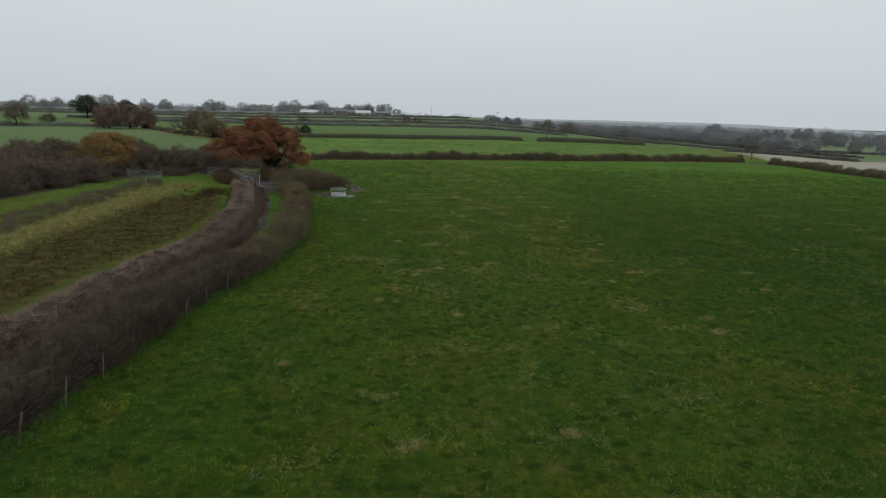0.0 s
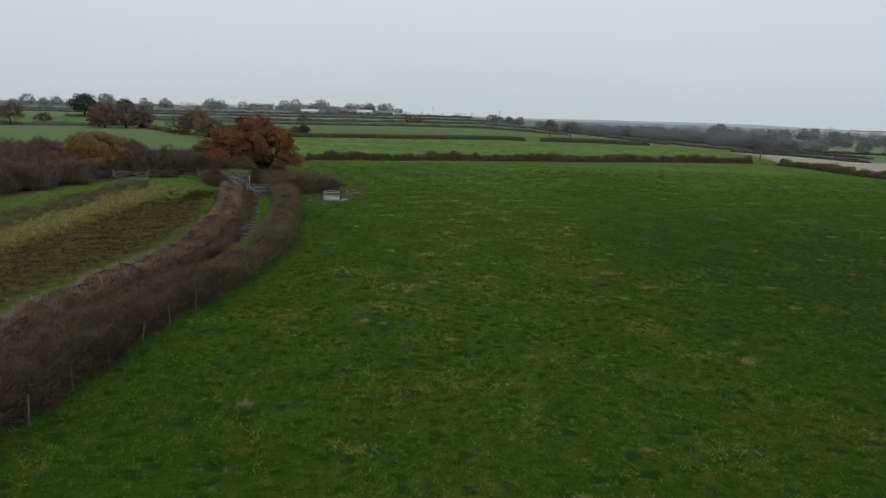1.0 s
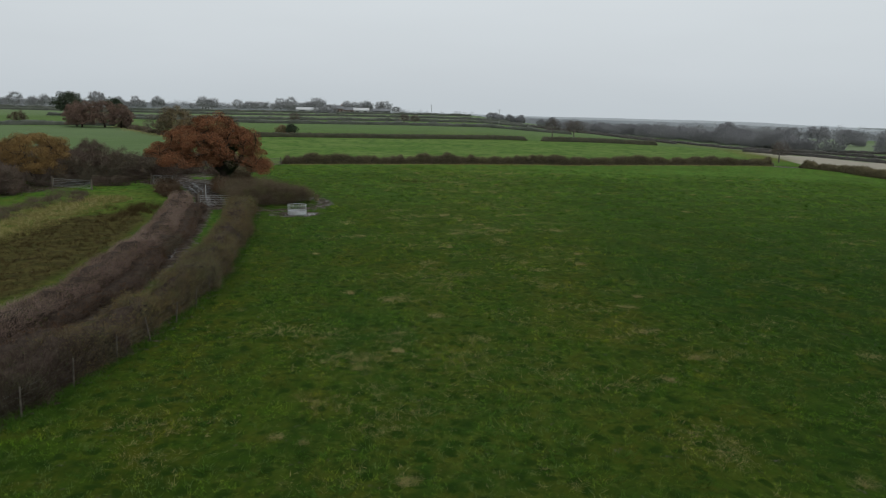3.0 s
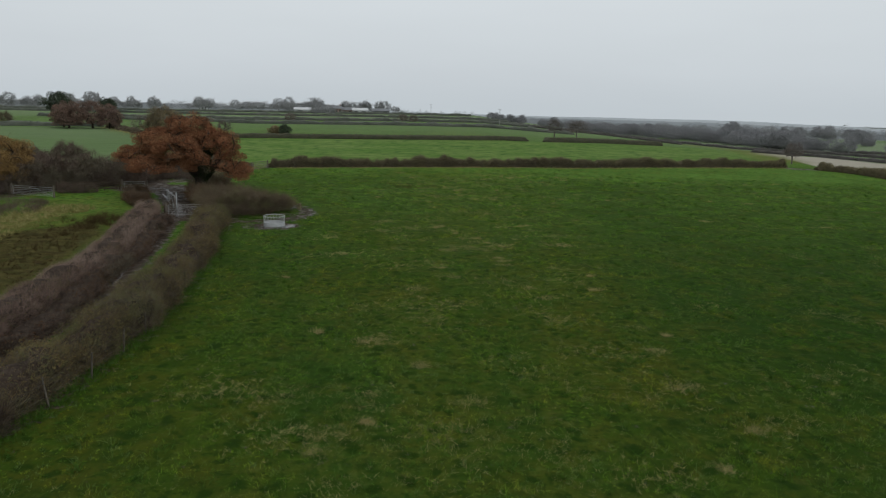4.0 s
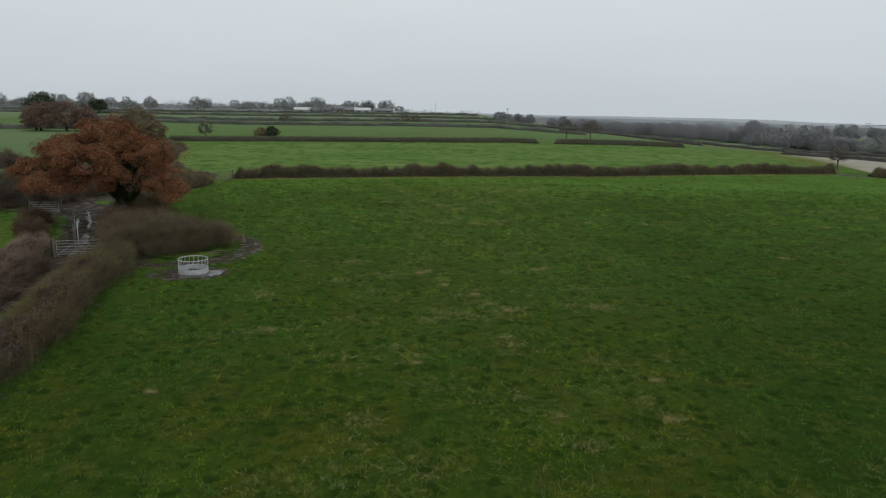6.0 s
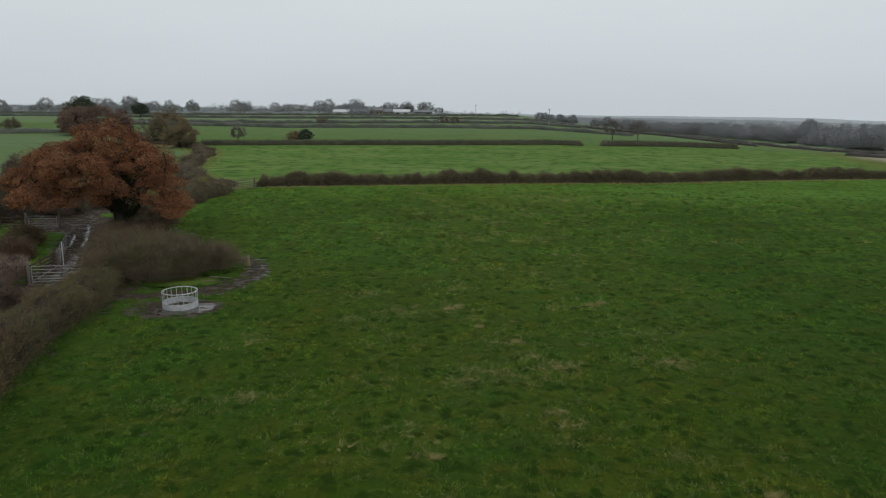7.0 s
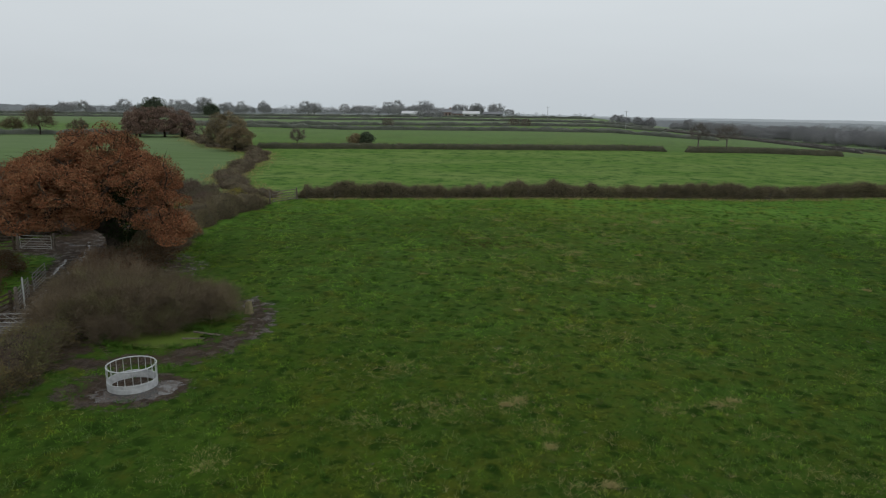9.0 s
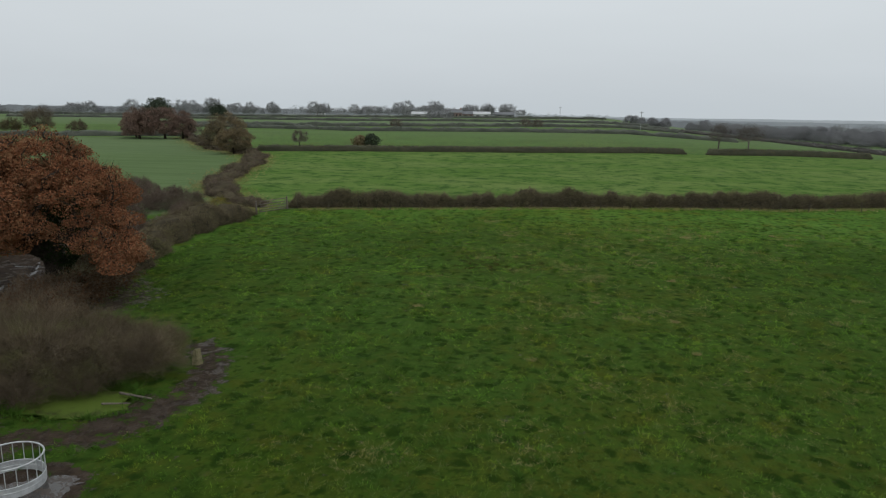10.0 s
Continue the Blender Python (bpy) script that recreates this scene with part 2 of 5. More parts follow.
M_GROUND = ground_material()
M_BLADE = blade_material()
M_STRAW = plain_material("dead_grass", (0.19, 0.172, 0.065), (0.33, 0.28, 0.135), 2.0, 0.8, 0, isl=0.4)
M_STEM = plain_material("pale_grass_stems", (0.095, 0.165, 0.045), (0.17, 0.225, 0.075), 0.7, 0.8, 0, isl=0.15)
M_TUSSOCK = plain_material("rank_grass", (0.028, 0.068, 0.010), (0.055, 0.115, 0.016), 1.0, 0.8, 0, isl=0.35)
M_RIM = plain_material("meadow_rough_grass", (0.09, 0.105, 0.026), (0.21, 0.185, 0.07), 0.7, 0.85, 0, isl=0.25)
M_TWIG = twig_material("hedge_twigs", (0.098, 0.078, 0.056), (0.155, 0.12, 0.082), (0.15, 0.148, 0.08))
M_BLACKTHORN = twig_material("blackthorn_twigs", (0.058, 0.043, 0.034), (0.088, 0.062, 0.048), (0.074, 0.068, 0.044))
M_TWIG_RED = twig_material("flailed_hedge_twigs", (0.225, 0.155, 0.128), (0.31, 0.23, 0.192), (0.155, 0.11, 0.085))
M_SCRUB = twig_material("dark_scrub_twigs", (0.108, 0.080, 0.066), (0.155, 0.118, 0.096), (0.14, 0.124, 0.088), 0.08)
M_WILLOW = twig_material("willow_twigs", (0.118, 0.092, 0.06), (0.165, 0.128, 0.082), (0.16, 0.15, 0.07), 0.3)
M_THORN = twig_material("olive_thorn_twigs", (0.110, 0.096, 0.068), (0.168, 0.143, 0.095), (0.16, 0.158, 0.08))
# bluish grey of the far wood is haze put into the twig colour
M_WOODTWIG = plain_material("haze_greyed_wood_twigs", (0.236, 0.240, 0.252), (0.286, 0.288, 0.298), 0.03, 0.95, 0, isl=0.04)
M_WARMTWIG = plain_material("brown_tree_twigs", (0.115, 0.100, 0.092), (0.165, 0.148, 0.135), 0.2, 0.95, 0.2)
M_VALEHEDGE = plain_material("vale_hedge_twigs", (0.088, 0.084, 0.080), (0.135, 0.128, 0.12), 0.2, 0.95, 0.2)
M_TRIM = plain_material("trimmed_hedge", (0.046, 0.052, 0.038), (0.088, 0.086, 0.060), 0.5, 0.95, 0.1, isl=0.3)
M_TWIG_GREY = plain_material("bare_twigs", (0.085, 0.072, 0.060), (0.15, 0.13, 0.11), 0.3, 0.85, 0, isl=0.4)
# dark core colours stand in for the shade among a hedge's inner branches
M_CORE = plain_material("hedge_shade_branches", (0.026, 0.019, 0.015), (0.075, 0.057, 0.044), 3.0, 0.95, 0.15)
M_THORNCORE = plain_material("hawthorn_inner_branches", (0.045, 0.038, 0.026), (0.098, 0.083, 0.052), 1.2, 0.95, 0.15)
M_FARCORE = plain_material("thin_hedge_branches", (0.072, 0.063, 0.036), (0.14, 0.122, 0.068), 1.2, 0.95, 0.15)
M_HAZELEAF = leaf_material("hedge_leaves", [(0.07, 0.105, 0.032), (0.14, 0.138, 0.05), (0.175, 0.115, 0.052), (0.125, 0.15, 0.048)], 0.25)
M_DARKHEDGELEAF = leaf_material("dark_hedge_leaves", [(0.04, 0.055, 0.022), (0.075, 0.075, 0.03), (0.06, 0.04, 0.022)], 0.3)
M_RUSTLEAF = leaf_material("dead_bramble_leaves", [(0.05, 0.03, 0.016), (0.10, 0.05, 0.024), (0.12, 0.07, 0.03)], 0.4)
M_HEDGEMIX = leaf_material("mixed_hedge_leaves", [(0.10, 0.112, 0.05), (0.175, 0.16, 0.078), (0.172, 0.138, 0.084), (0.13, 0.115, 0.075), (0.19, 0.185, 0.083)], 0.13)
M_OLIVELEAF = leaf_material("olive_hedge_leaves", [(0.07, 0.075, 0.028), (0.115, 0.105, 0.042), (0.14, 0.12, 0.05)], 0.3)
M_OAKLEAF = leaf_material("rust_oak_leaves", [(0.10, 0.085, 0.042), (0.15, 0.08, 0.044), (0.27, 0.104, 0.05), (0.225, 0.128, 0.066), (0.34, 0.175, 0.10)], 0.5)
M_GOLDLEAF = leaf_material("golden_oak_leaves", [(0.15, 0.098, 0.042), (0.24, 0.152, 0.058), (0.29, 0.195, 0.08)], 0.4)
M_MAROON = leaf_material("maroon_leaves", [(0.145, 0.105, 0.092), (0.19, 0.128, 0.104), (0.225, 0.148, 0.116)], 0.2)
M_OCHRE = leaf_material("ochre_leaves", [(0.14, 0.125, 0.078), (0.19, 0.15, 0.086), (0.22, 0.158, 0.084)], 0.2)
M_DARKLEAF = leaf_material("evergreen_leaves", [(0.04, 0.055, 0.038), (0.06, 0.078, 0.05), (0.075, 0.092, 0.06)], 0.4)
M_YELLOWLEAF = leaf_material("yellow_leaves", [(0.14, 0.14, 0.03), (0.24, 0.20, 0.04)], 0.6)
# far wood and far hedges: haze lifts both base colours towards grey
M_FARTWIG = plain_material("haze_pale_wood", (0.22, 0.226, 0.232), (0.28, 0.284, 0.286), 0.05, 0.95, 0, isl=0.2)
M_FARHEDGE = plain_material("haze_greyed_hedge", (0.105, 0.115, 0.100), (0.155, 0.165, 0.14), 0.2, 0.95, 0.3)
M_BARK = plain_material("oak_bark", (0.022, 0.018, 0.014), (0.06, 0.05, 0.04), 4.0, 0.95, 0.06)
M_IVY = leaf_material("ivy_leaves", [(0.012, 0.022, 0.008), (0.028, 0.045, 0.014)], 1.0)
M_WOOD = plain_material("weathered_wood", (0.10, 0.085, 0.07), (0.20, 0.175, 0.15), 6.0, 0.9, 0.01)
M_STAKE = plain_material("grey_stakes", (0.062, 0.054, 0.044), (0.14, 0.125, 0.105), 3.0, 0.9, 0.01)
M_MOSSY = plain_material("mossy_wood", (0.13, 0.125, 0.06), (0.24, 0.21, 0.13), 7.0, 0.9, 0.02)
M_RAILWOOD = plain_material("dark_rail_wood", (0.05, 0.038, 0.028), (0.10, 0.08, 0.06), 6.0, 0.9, 0.01)
M_STEEL = plain_material("galvanised_steel", (0.40, 0.42, 0.43), (0.58, 0.60, 0.61), 5.0, 0.5, 0.002, metal=0.35)
M_GATE = plain_material("weathered_galvanised_steel", (0.24, 0.245, 0.24), (0.36, 0.365, 0.36), 5.0, 0.6, 0.002, metal=0.2)
M_DULLSTEEL = plain_material("dull_galvanised_steel", (0.11, 0.11, 0.105), (0.19, 0.19, 0.18), 5.0, 0.6, 0.002, metal=0.2)
# cladding and brick are greyed in colour for the haze over the far farm
M_WHITE = plain_material("whitewashed_cladding_hazed", (0.45, 0.46, 0.47), (0.56, 0.57, 0.58), 0.3, 0.7, 0)
M_BRICK = plain_material("red_brick_hazed", (0.25, 0.18, 0.16), (0.29, 0.215, 0.19), 0.5, 0.9, 0)
M_SLATE = plain_material("grey_roofing", (0.15, 0.155, 0.165), (0.22, 0.23, 0.24), 0.4, 0.85, 0)
M_DARKOPEN = plain_material("dark_opening", (0.03, 0.03, 0.032), (0.05, 0.05, 0.05), 1.0, 0.9, 0)


def puddle_material():
    m, nt, b = mat_base("muddy_water", 0.06)
    # shallow water with churned mud breaking through
    churn = n_noise(nt, 2.6, 6, 0.7)
    nt.links.new(n_mix(nt, n_range(nt, churn, 0.46, 0.56), (0.035, 0.03, 0.026), (0.05, 0.036, 0.027)), b.inputs["Base Color"])
    nt.links.new(n_range(nt, churn, 0.46, 0.58, 0.06, 0.6), b.inputs["Roughness"])
    b.inputs["Specular IOR Level"].default_value = 0.6
    n_bump(nt, b, n_noise(nt, 3, 3), 0.15, 0.01)
    return m


def duckweed_material():
    m, nt, b = mat_base("duckweed", 0.7, 0.08)
    c = n_mix(nt, n_range(nt, n_noise(nt, 0.9, 5, 0.6), 0.3, 0.5), (0.05, 0.06, 0.018), (0.085, 0.125, 0.022))
    nt.links.new(c, b.inputs["Base Color"])
    n_bump(nt, b, n_noise(nt, 25, 4), 0.15, 0.004)
    return m


M_PUDDLE, M_WEED = puddle_material(), duckweed_material()


# ---------------------------------------------------------------- mesh tools
def mesh_np(name, verts, faces, mat, smooth=False):
    """A mesh from arrays; all faces have the same number of corners."""
    verts, faces = np.asarray(verts, np.float32), np.asarray(faces, np.int32)
    me = bpy.data.meshes.new(name)
    k = faces.shape[1]
    me.vertices.add(len(verts))
    me.vertices.foreach_set("co", verts.ravel())
    me.loops.add(faces.size)
    me.loops.foreach_set("vertex_index", faces.ravel())
    me.polygons.add(len(faces))
    me.polygons.foreach_set("loop_start", np.arange(0, faces.size, k, dtype=np.int32))
    me.update(calc_edges=True)
    if smooth:
        me.polygons.foreach_set("use_smooth", np.ones(len(faces), bool))
    me.materials.append(mat)
    return me


def part_np(name, verts, faces, mat, parent, label="", smooth=False):
    ob = new(name, mesh_np(name, verts, faces, mat, smooth))
    ob.parent = parent
    return tagged(ob, label) if label else ob


def part(name, bm, mat, parent, label=""):
    me = bpy.data.meshes.new(name)
    bm.to_mesh(me)
    bm.free()
    me.materials.append(mat)
    ob = new(name, me)
    ob.parent = parent
    return tagged(ob, label) if label else ob


def thing(name, x, y, z, label, category, group="", kind="", turn=0.0):
    ob = new(name)
    ob.matrix_world = pose(x, y, z, 0, 0, turn)
    ob.empty_display_size = 0.3
    return tagged(ob, label, category, group, kind)


def unit(v):
    return v / np.maximum(np.linalg.norm(v, axis=1, keepdims=True), 1e-9)


def strands(p, d, length, width, rng):
    """Thin upright slivers: twigs and blades. Arrays of feet, directions, lengths, widths."""
    n = len(p)
    side = unit(np.cross(d, rng.normal(size=(n, 3)))) * (np.asarray(width).reshape(-1, 1) * 0.5)
    tip = p + d * np.asarray(length).reshape(-1, 1)
    v = np.stack([p - side, p + side, tip], 1).reshape(-1, 3)
    return v, np.arange(n * 3).reshape(-1, 3)


def leaf_quads(c, size, rng, flat=0.0):
    """Small four-cornered leaves turned every way."""
    n = len(c)
    nrm = unit(rng.normal(size=(n, 3)) + np.array([0, 0, flat]))
    a = unit(np.cross(nrm, rng.normal(size=(n, 3))))
    b = np.cross(nrm, a)
    s = np.asarray(size).reshape(-1, 1)
    v = np.stack([c - a * s, c + b * s * 0.45, c + a * s, c - b * s * 0.45], 1).reshape(-1, 3)
    return v, np.arange(n * 4).reshape(-1, 4)


def tube(points, radii, sides=6):
    """A tapered limb along points: vertices and quads."""
    pts = np.asarray(points, float)
    n = len(pts)
    tan = np.gradient(pts, axis=0)
    tan = unit(tan)
    ref = np.where(np.abs(tan[:, 2:3]) < 0.9, np.array([[0, 0, 1.0]]), np.array([[1.0, 0, 0]]))
    a = unit(np.cross(tan, ref))
    b = np.cross(tan, a)
    ang = np.arange(sides) * 2 * np.pi / sides
    r = np.asarray(radii, float).reshape(-1, 1, 1)
    v = pts[:, None] + r * (np.cos(ang)[None, :, None] * a[:, None] + np.sin(ang)[None, :, None] * b[:, None])
    i, j = np.meshgrid(np.arange(n - 1), np.arange(sides), indexing="ij")
    k = (j + 1) % sides
    f = np.stack([i * sides + j, i * sides + k, (i + 1) * sides + k, (i + 1) * sides + j], -1).reshape(-1, 4)
    return v.reshape(-1, 3), f


def join_np(pieces):
    vs, fs, o = [], [], 0
    for v, f in pieces:
        vs.append(v)
        fs.append(f + o)
        o += len(v)
    return np.concatenate(vs), np.concatenate(fs)


def bm_tube(bm, p, q, r, sides=8):
    """A round bar from p to q added to bm."""
    p, q = Vector(p), Vector(q)
    m = Matrix.Translation((p + q) / 2) @ (q - p).to_track_quat("Z", "Y").to_matrix().to_4x4()
    bmesh.ops.create_cone(bm, cap_ends=True, segments=sides, radius1=r, radius2=r, depth=(q - p).length, matrix=m)


def bm_box(bm, lo, hi):
    lo, hi = Vector(lo), Vector(hi)
    m = Matrix.Translation((lo + hi) / 2) @ Matrix.Diagonal((*(hi - lo), 1))
    return bmesh.ops.create_cube(bm, size=1, matrix=m)["verts"]


# ---------------------------------------------------------------- the lie of the land
def land(x, y):
    """Height of the ground: level pasture, rising gently ahead and falling to a vale on the east."""
    x, y = np.asarray(x, float), np.asarray(y, float)
    u = np.clip(y - 100, 0, 600)
    v = np.clip(x - 20, 0, 100)
    z = 0.011 * u - 2.2e-4 * v * np.clip(u, 0, 520)
    d = np.hypot(x, y)
    far = np.clip((d - 640) / 1500, 0, 1)
    return z - 45 * far


def land1(x, y):
    return float(land(x, y))


def polyline(pts, step):
    """Even steps along a smooth bent line: places, headings, run."""
    pts = np.asarray(pts, float)
    d = np.r_[0, np.cumsum(np.hypot(*np.diff(pts, axis=0).T))]
    s = np.linspace(0, d[-1], max(3, int(d[-1] / step) + 1))
    fine = np.linspace(0, d[-1], 400)
    fx, fy = np.interp(fine, d, pts[:, 0]), np.interp(fine, d, pts[:, 1])
    k = max(1, int(400 * min(6.0, d[-1] / 6) / d[-1] / 2))
    ker = np.ones(2 * k + 1) / (2 * k + 1)
    fx = np.convolve(np.pad(fx, k, mode="reflect", reflect_type="odd"), ker, "valid")
    fy = np.convolve(np.pad(fy, k, mode="reflect", reflect_type="odd"), ker, "valid")
    x, y = np.interp(s, fine, fx), np.interp(s, fine, fy)
    tx, ty = np.gradient(x), np.gradient(y)
    n = np.hypot(tx, ty)
    return x, y, tx / n, ty / n, s


def wob(s, seed, wave):
    """A smooth wobble along a line, about -1 to 1."""
    r = np.random.default_rng(seed)
    out = 0
    for k in range(5):
        out = out + np.sin(s * 2 * np.pi / wave * (0.5 + 1.3 * k * r.uniform(0.6, 1.3)) + r.uniform(0, 6.3)) / (1 + 0.6 * k)
    return out / 2.2


def dist_line(x, y, pts):
    """Distance of places from a bent line."""
    pts = np.asarray(pts, float)
    best = np.full(np.shape(x), 1e9)
    for (ax, ay), (bx, by) in zip(pts[:-1], pts[1:]):
        lx, ly = bx - ax, by - ay
        t = np.clip(((x - ax) * lx + (y - ay) * ly) / (lx * lx + ly * ly), 0, 1)
        best = np.minimum(best, np.hypot(x - ax - t * lx, y - ay - t * ly))
    return best


def inside(x, y, poly):
    """Whether places lie in a polygon."""
    res = np.zeros(np.shape(x), bool)
    px, py = zip(*poly)
    j = len(poly) - 1
    for i in range(len(poly)):
        c = ((py[i] > y) != (py[j] > y)) & (x < (px[j] - px[i]) * (y - py[i]) / (py[j] - py[i] + 1e-12) + px[i])
        res ^= c
        j = i
    return res


def soft(d, a, b):
    """1 at d <= a, falling to 0 at b."""
    return np.clip((b - d) / (b - a), 0, 1)


# ---------------------------------------------------------------- plan
HEDGE_FIELD = [(-17.0, 8), (-15.7, 20), (-15.6, 30), (-15.1, 40), (-13.7, 50), (-13.5, 58), (-14.9, 70), (-17.8, 83), (-19.4, 91), (-21.8, 97)]
HEDGE_LANE = [(-21.5, 15), (-20.6, 30), (-20.2, 40), (-19.5, 48), (-19.4, 57), (-20.9, 69.5), (-24.3, 84), (-27.3, 94), (-29.6, 100.5)]
LANE = [(-19.5, 5), (-18.4, 25), (-17.8, 42), (-16.8, 55), (-17.9, 68), (-21.3, 83), (-24.3, 94), (-26.2, 100.7), (-29.6, 107.5), (-32.0, 112.8), (-35.2, 118), (-41, 126)]
HEDGE_FAR = [(-29.2, 148.6), (-10.7, 154), (5, 158.2), (27, 163), (50, 174.5), (79.5, 187)]
HEDGE_EAST = [(84.5, 184), (88.5, 178), (89, 160), (91, 146), (99, 122), (108, 100), (115, 70)]
HEDGE_GATE = [(-31.2, 142.6), (-31.4, 133), (-31.2, 127), (-29.6, 121), (-27, 114)]
HEDGE_MID = [(-32.5, 147), (-39, 153.5), (-46, 162), (-51.5, 178), (-58, 199), (-66, 217), (-82, 229), (-100, 252), (-118, 277)]
HEDGE_TWO = [(-72, 228), (-47, 235.5), (-11, 243.5), (28, 254)]
HEDGE_TWO_EAST = [(33, 256), (56, 273.5), (80, 283)]
FIELD = [(-15, 5), (-13, 52), (-14, 68), (-19, 92), (-12, 98), (-10, 103), (-14, 107), (-25, 111), (-28, 121), (-30, 143), (-28, 146), (5, 155), (50, 168), (79, 183), (83, 172), (85, 150), (98, 120), (112, 70), (112, -30), (-15, -30)]
POND_PATH = [(-20.3, 93.6), (-18, 94.0), (-15.4, 95.2), (-13.5, 95.8), (-12.8, 97.4), (-12.5, 99.6), (-12.8, 101.6), (-13.4, 103.6), (-15.0, 105.2)]
SEDGE = [(-31, 91), (-35.7, 84), (-34.6, 66), (-33.4, 50), (-31, 20), (-24.5, 20), (-25.0, 48), (-23.8, 60), (-25.4, 74), (-28.2, 86)]
MEADOW_RIM = [(-35.6, 44), (-36.4, 58), (-37.1, 72), (-38.4, 88), (-38.9, 99)]
MEADOW = [(-22, 20), (-21.5, 45), (-21.5, 56), (-23, 68), (-27, 86), (-31, 101), (-36, 111), (-45, 104), (-49, 96), (-60, 78), (-75, 50), (-90, 20)]


def make_ground():
    xs = np.concatenate([-np.geomspace(4500, 320, 16), np.arange(-310, -78, 6.0), np.arange(-78, -40, 1.5), np.arange(-40, 40, 0.5), np.arange(40, 100, 1.5), np.arange(100, 322, 6.0), np.geomspace(330, 4500, 16)])
    ys = np.concatenate([-np.geomspace(600, 30, 8), np.arange(-20, 15, 2.5), np.arange(15, 130, 0.5), np.arange(130, 190, 1.5), np.arange(190, 640, 6.0), np.geomspace(650, 4600, 24)])
    X, Y = np.meshgrid(xs, ys)
    x, y = X.ravel(), Y.ravel()
    z = land(x, y)
    near = soft(np.hypot(x, y - 70), 90, 140)
    lane = dist_line(x, y, LANE)
    side = dist_line(x, y, [(a - 0.8, b) for a, b in LANE])
    mud = np.where(y < 94, soft(side, 0.9, 1.6), soft(lane, 1.2, 2.4))
    mud = np.maximum(mud, soft(np.hypot((x + 35.5) / 1.5, y - 117.5), 3.2, 5.2))
    mud = np.maximum(mud, soft(np.hypot(x + 13.9, (y - 92.1) * 1.35), 1.9, 2.6))
    mud = np.maximum(mud, soft(dist_line(x, y, [(-12.8, 93.0), (-12.5, 92.3)]), 0.5, 1.0))
    mud = np.maximum(mud, 0.8 * soft(dist_line(x, y, POND_PATH), 0.3, 1.3))
    mud = np.maximum(mud, 0.62 * soft(np.hypot((x + 14.0) / 1.2, (y - 97.6) / 2.2), 0.6, 1.2))
    mud = np.maximum(mud, 0.75 * soft(dist_line(x, y, HEDGE_FIELD), 1.0, 1.9))
    mud = np.maximum(mud, 0.7 * soft(dist_line(x, y, HEDGE_FAR), 0.6, 1.5))
    mud = np.maximum(mud, 0.8 * soft(np.hypot(x + 27.5, y - 111), 4.0, 6.5))
    mud = np.maximum(mud, 0.8 * soft(np.hypot((x - 81.5) / 1.6, y - 183.5), 1.5, 4.0))
    mud = np.maximum(mud, 0.72 * soft(np.hypot((x + 19.4) / 1.5, y - 101.2 - 0.45 * (x + 19.4)), 1.6, 3.6))
    mud = np.maximum(mud, 0.7 * soft(np.hypot(x + 20.6, y - 95.6), 1.6, 3.2))
    mud = np.maximum(mud, 0.62 * soft(np.hypot((x + 14.6) / 1.3, y - 91.8), 1.6, 2.4))
    z = z + near * (1 - np.clip(1.5 * mud, 0, 1)) * 0.05 * (wob(x + 0.4 * y, 3, 3.1) + wob(y - 0.3 * x, 4, 2.7))
    rut = soft(np.abs(lane - 0.75), 0.1, 0.4) * soft(lane, 1.2, 1.6)
    pond = soft(np.hypot((x + 16.8) / 2.6, (y - 98.4 - 0.1 * (x + 16.5)) / 1.8), 0.75, 1.15)
    z = z - 0.03 * rut - 0.25 * pond
    grid = np.arange(len(x)).reshape(X.shape)
    f = np.stack([grid[:-1, :-1], grid[:-1, 1:], grid[1:, 1:], grid[1:, :-1]], -1).reshape(-1, 4)
    me = mesh_np("ground", np.stack([x, y, z], 1), f, M_GROUND, True)
    ley = inside(x, y, HEDGE_FAR + [(98, 222), (108, 276), (80, 283), (33, 256), (28, 254), (-11, 243.5), (-47, 235.5), (-68, 228), (-64, 205), (-55, 180), (-40, 157), (-30, 148)])
    beyond = (y > 225 + 0.25 * x + 0.0011 * x * x) & ~ley
    beyond = beyond | ((x > 128) & (y > 60) & ~ley)
    strip = (np.floor((y - 0.35 * x) / 62) % 3)
    sown = inside(x, y, [(-32, 147), (-40, 157), (-55, 180), (-64, 205), (-78, 228), (-116, 277), (-150, 265), (-260, 235), (-200, 130), (-60, 125)])
    stub = inside(x, y, [(98, 222), (90, 190), (92, 170), (230, 110), (300, 200), (131, 224), (123, 266), (108, 277)])
    meadow = inside(x, y, MEADOW)
    sedge = meadow * np.where(inside(x, y, SEDGE), 1.0, soft(dist_line(x, y, SEDGE + SEDGE[:1]), 0.0, 1.6))
    rank = np.maximum(soft(dist_line(x, y, HEDGE_MID), 1.5, 3.2), 0.7 * soft(dist_line(x, y, [(92, 215), (100, 240), (112, 290), (100, 330)]), 4, 9))
    rank = np.maximum(rank, 0.3 * meadow)
    rank = np.maximum(rank, soft(dist_line(x, y, MEADOW_RIM), 1.2, 3.2))
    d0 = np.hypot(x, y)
    # masks for the painted haze, rising with distance
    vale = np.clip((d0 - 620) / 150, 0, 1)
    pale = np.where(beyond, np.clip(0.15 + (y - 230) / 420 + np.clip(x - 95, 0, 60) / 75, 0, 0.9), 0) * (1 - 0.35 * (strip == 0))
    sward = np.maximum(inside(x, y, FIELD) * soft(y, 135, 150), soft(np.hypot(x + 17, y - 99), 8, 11))
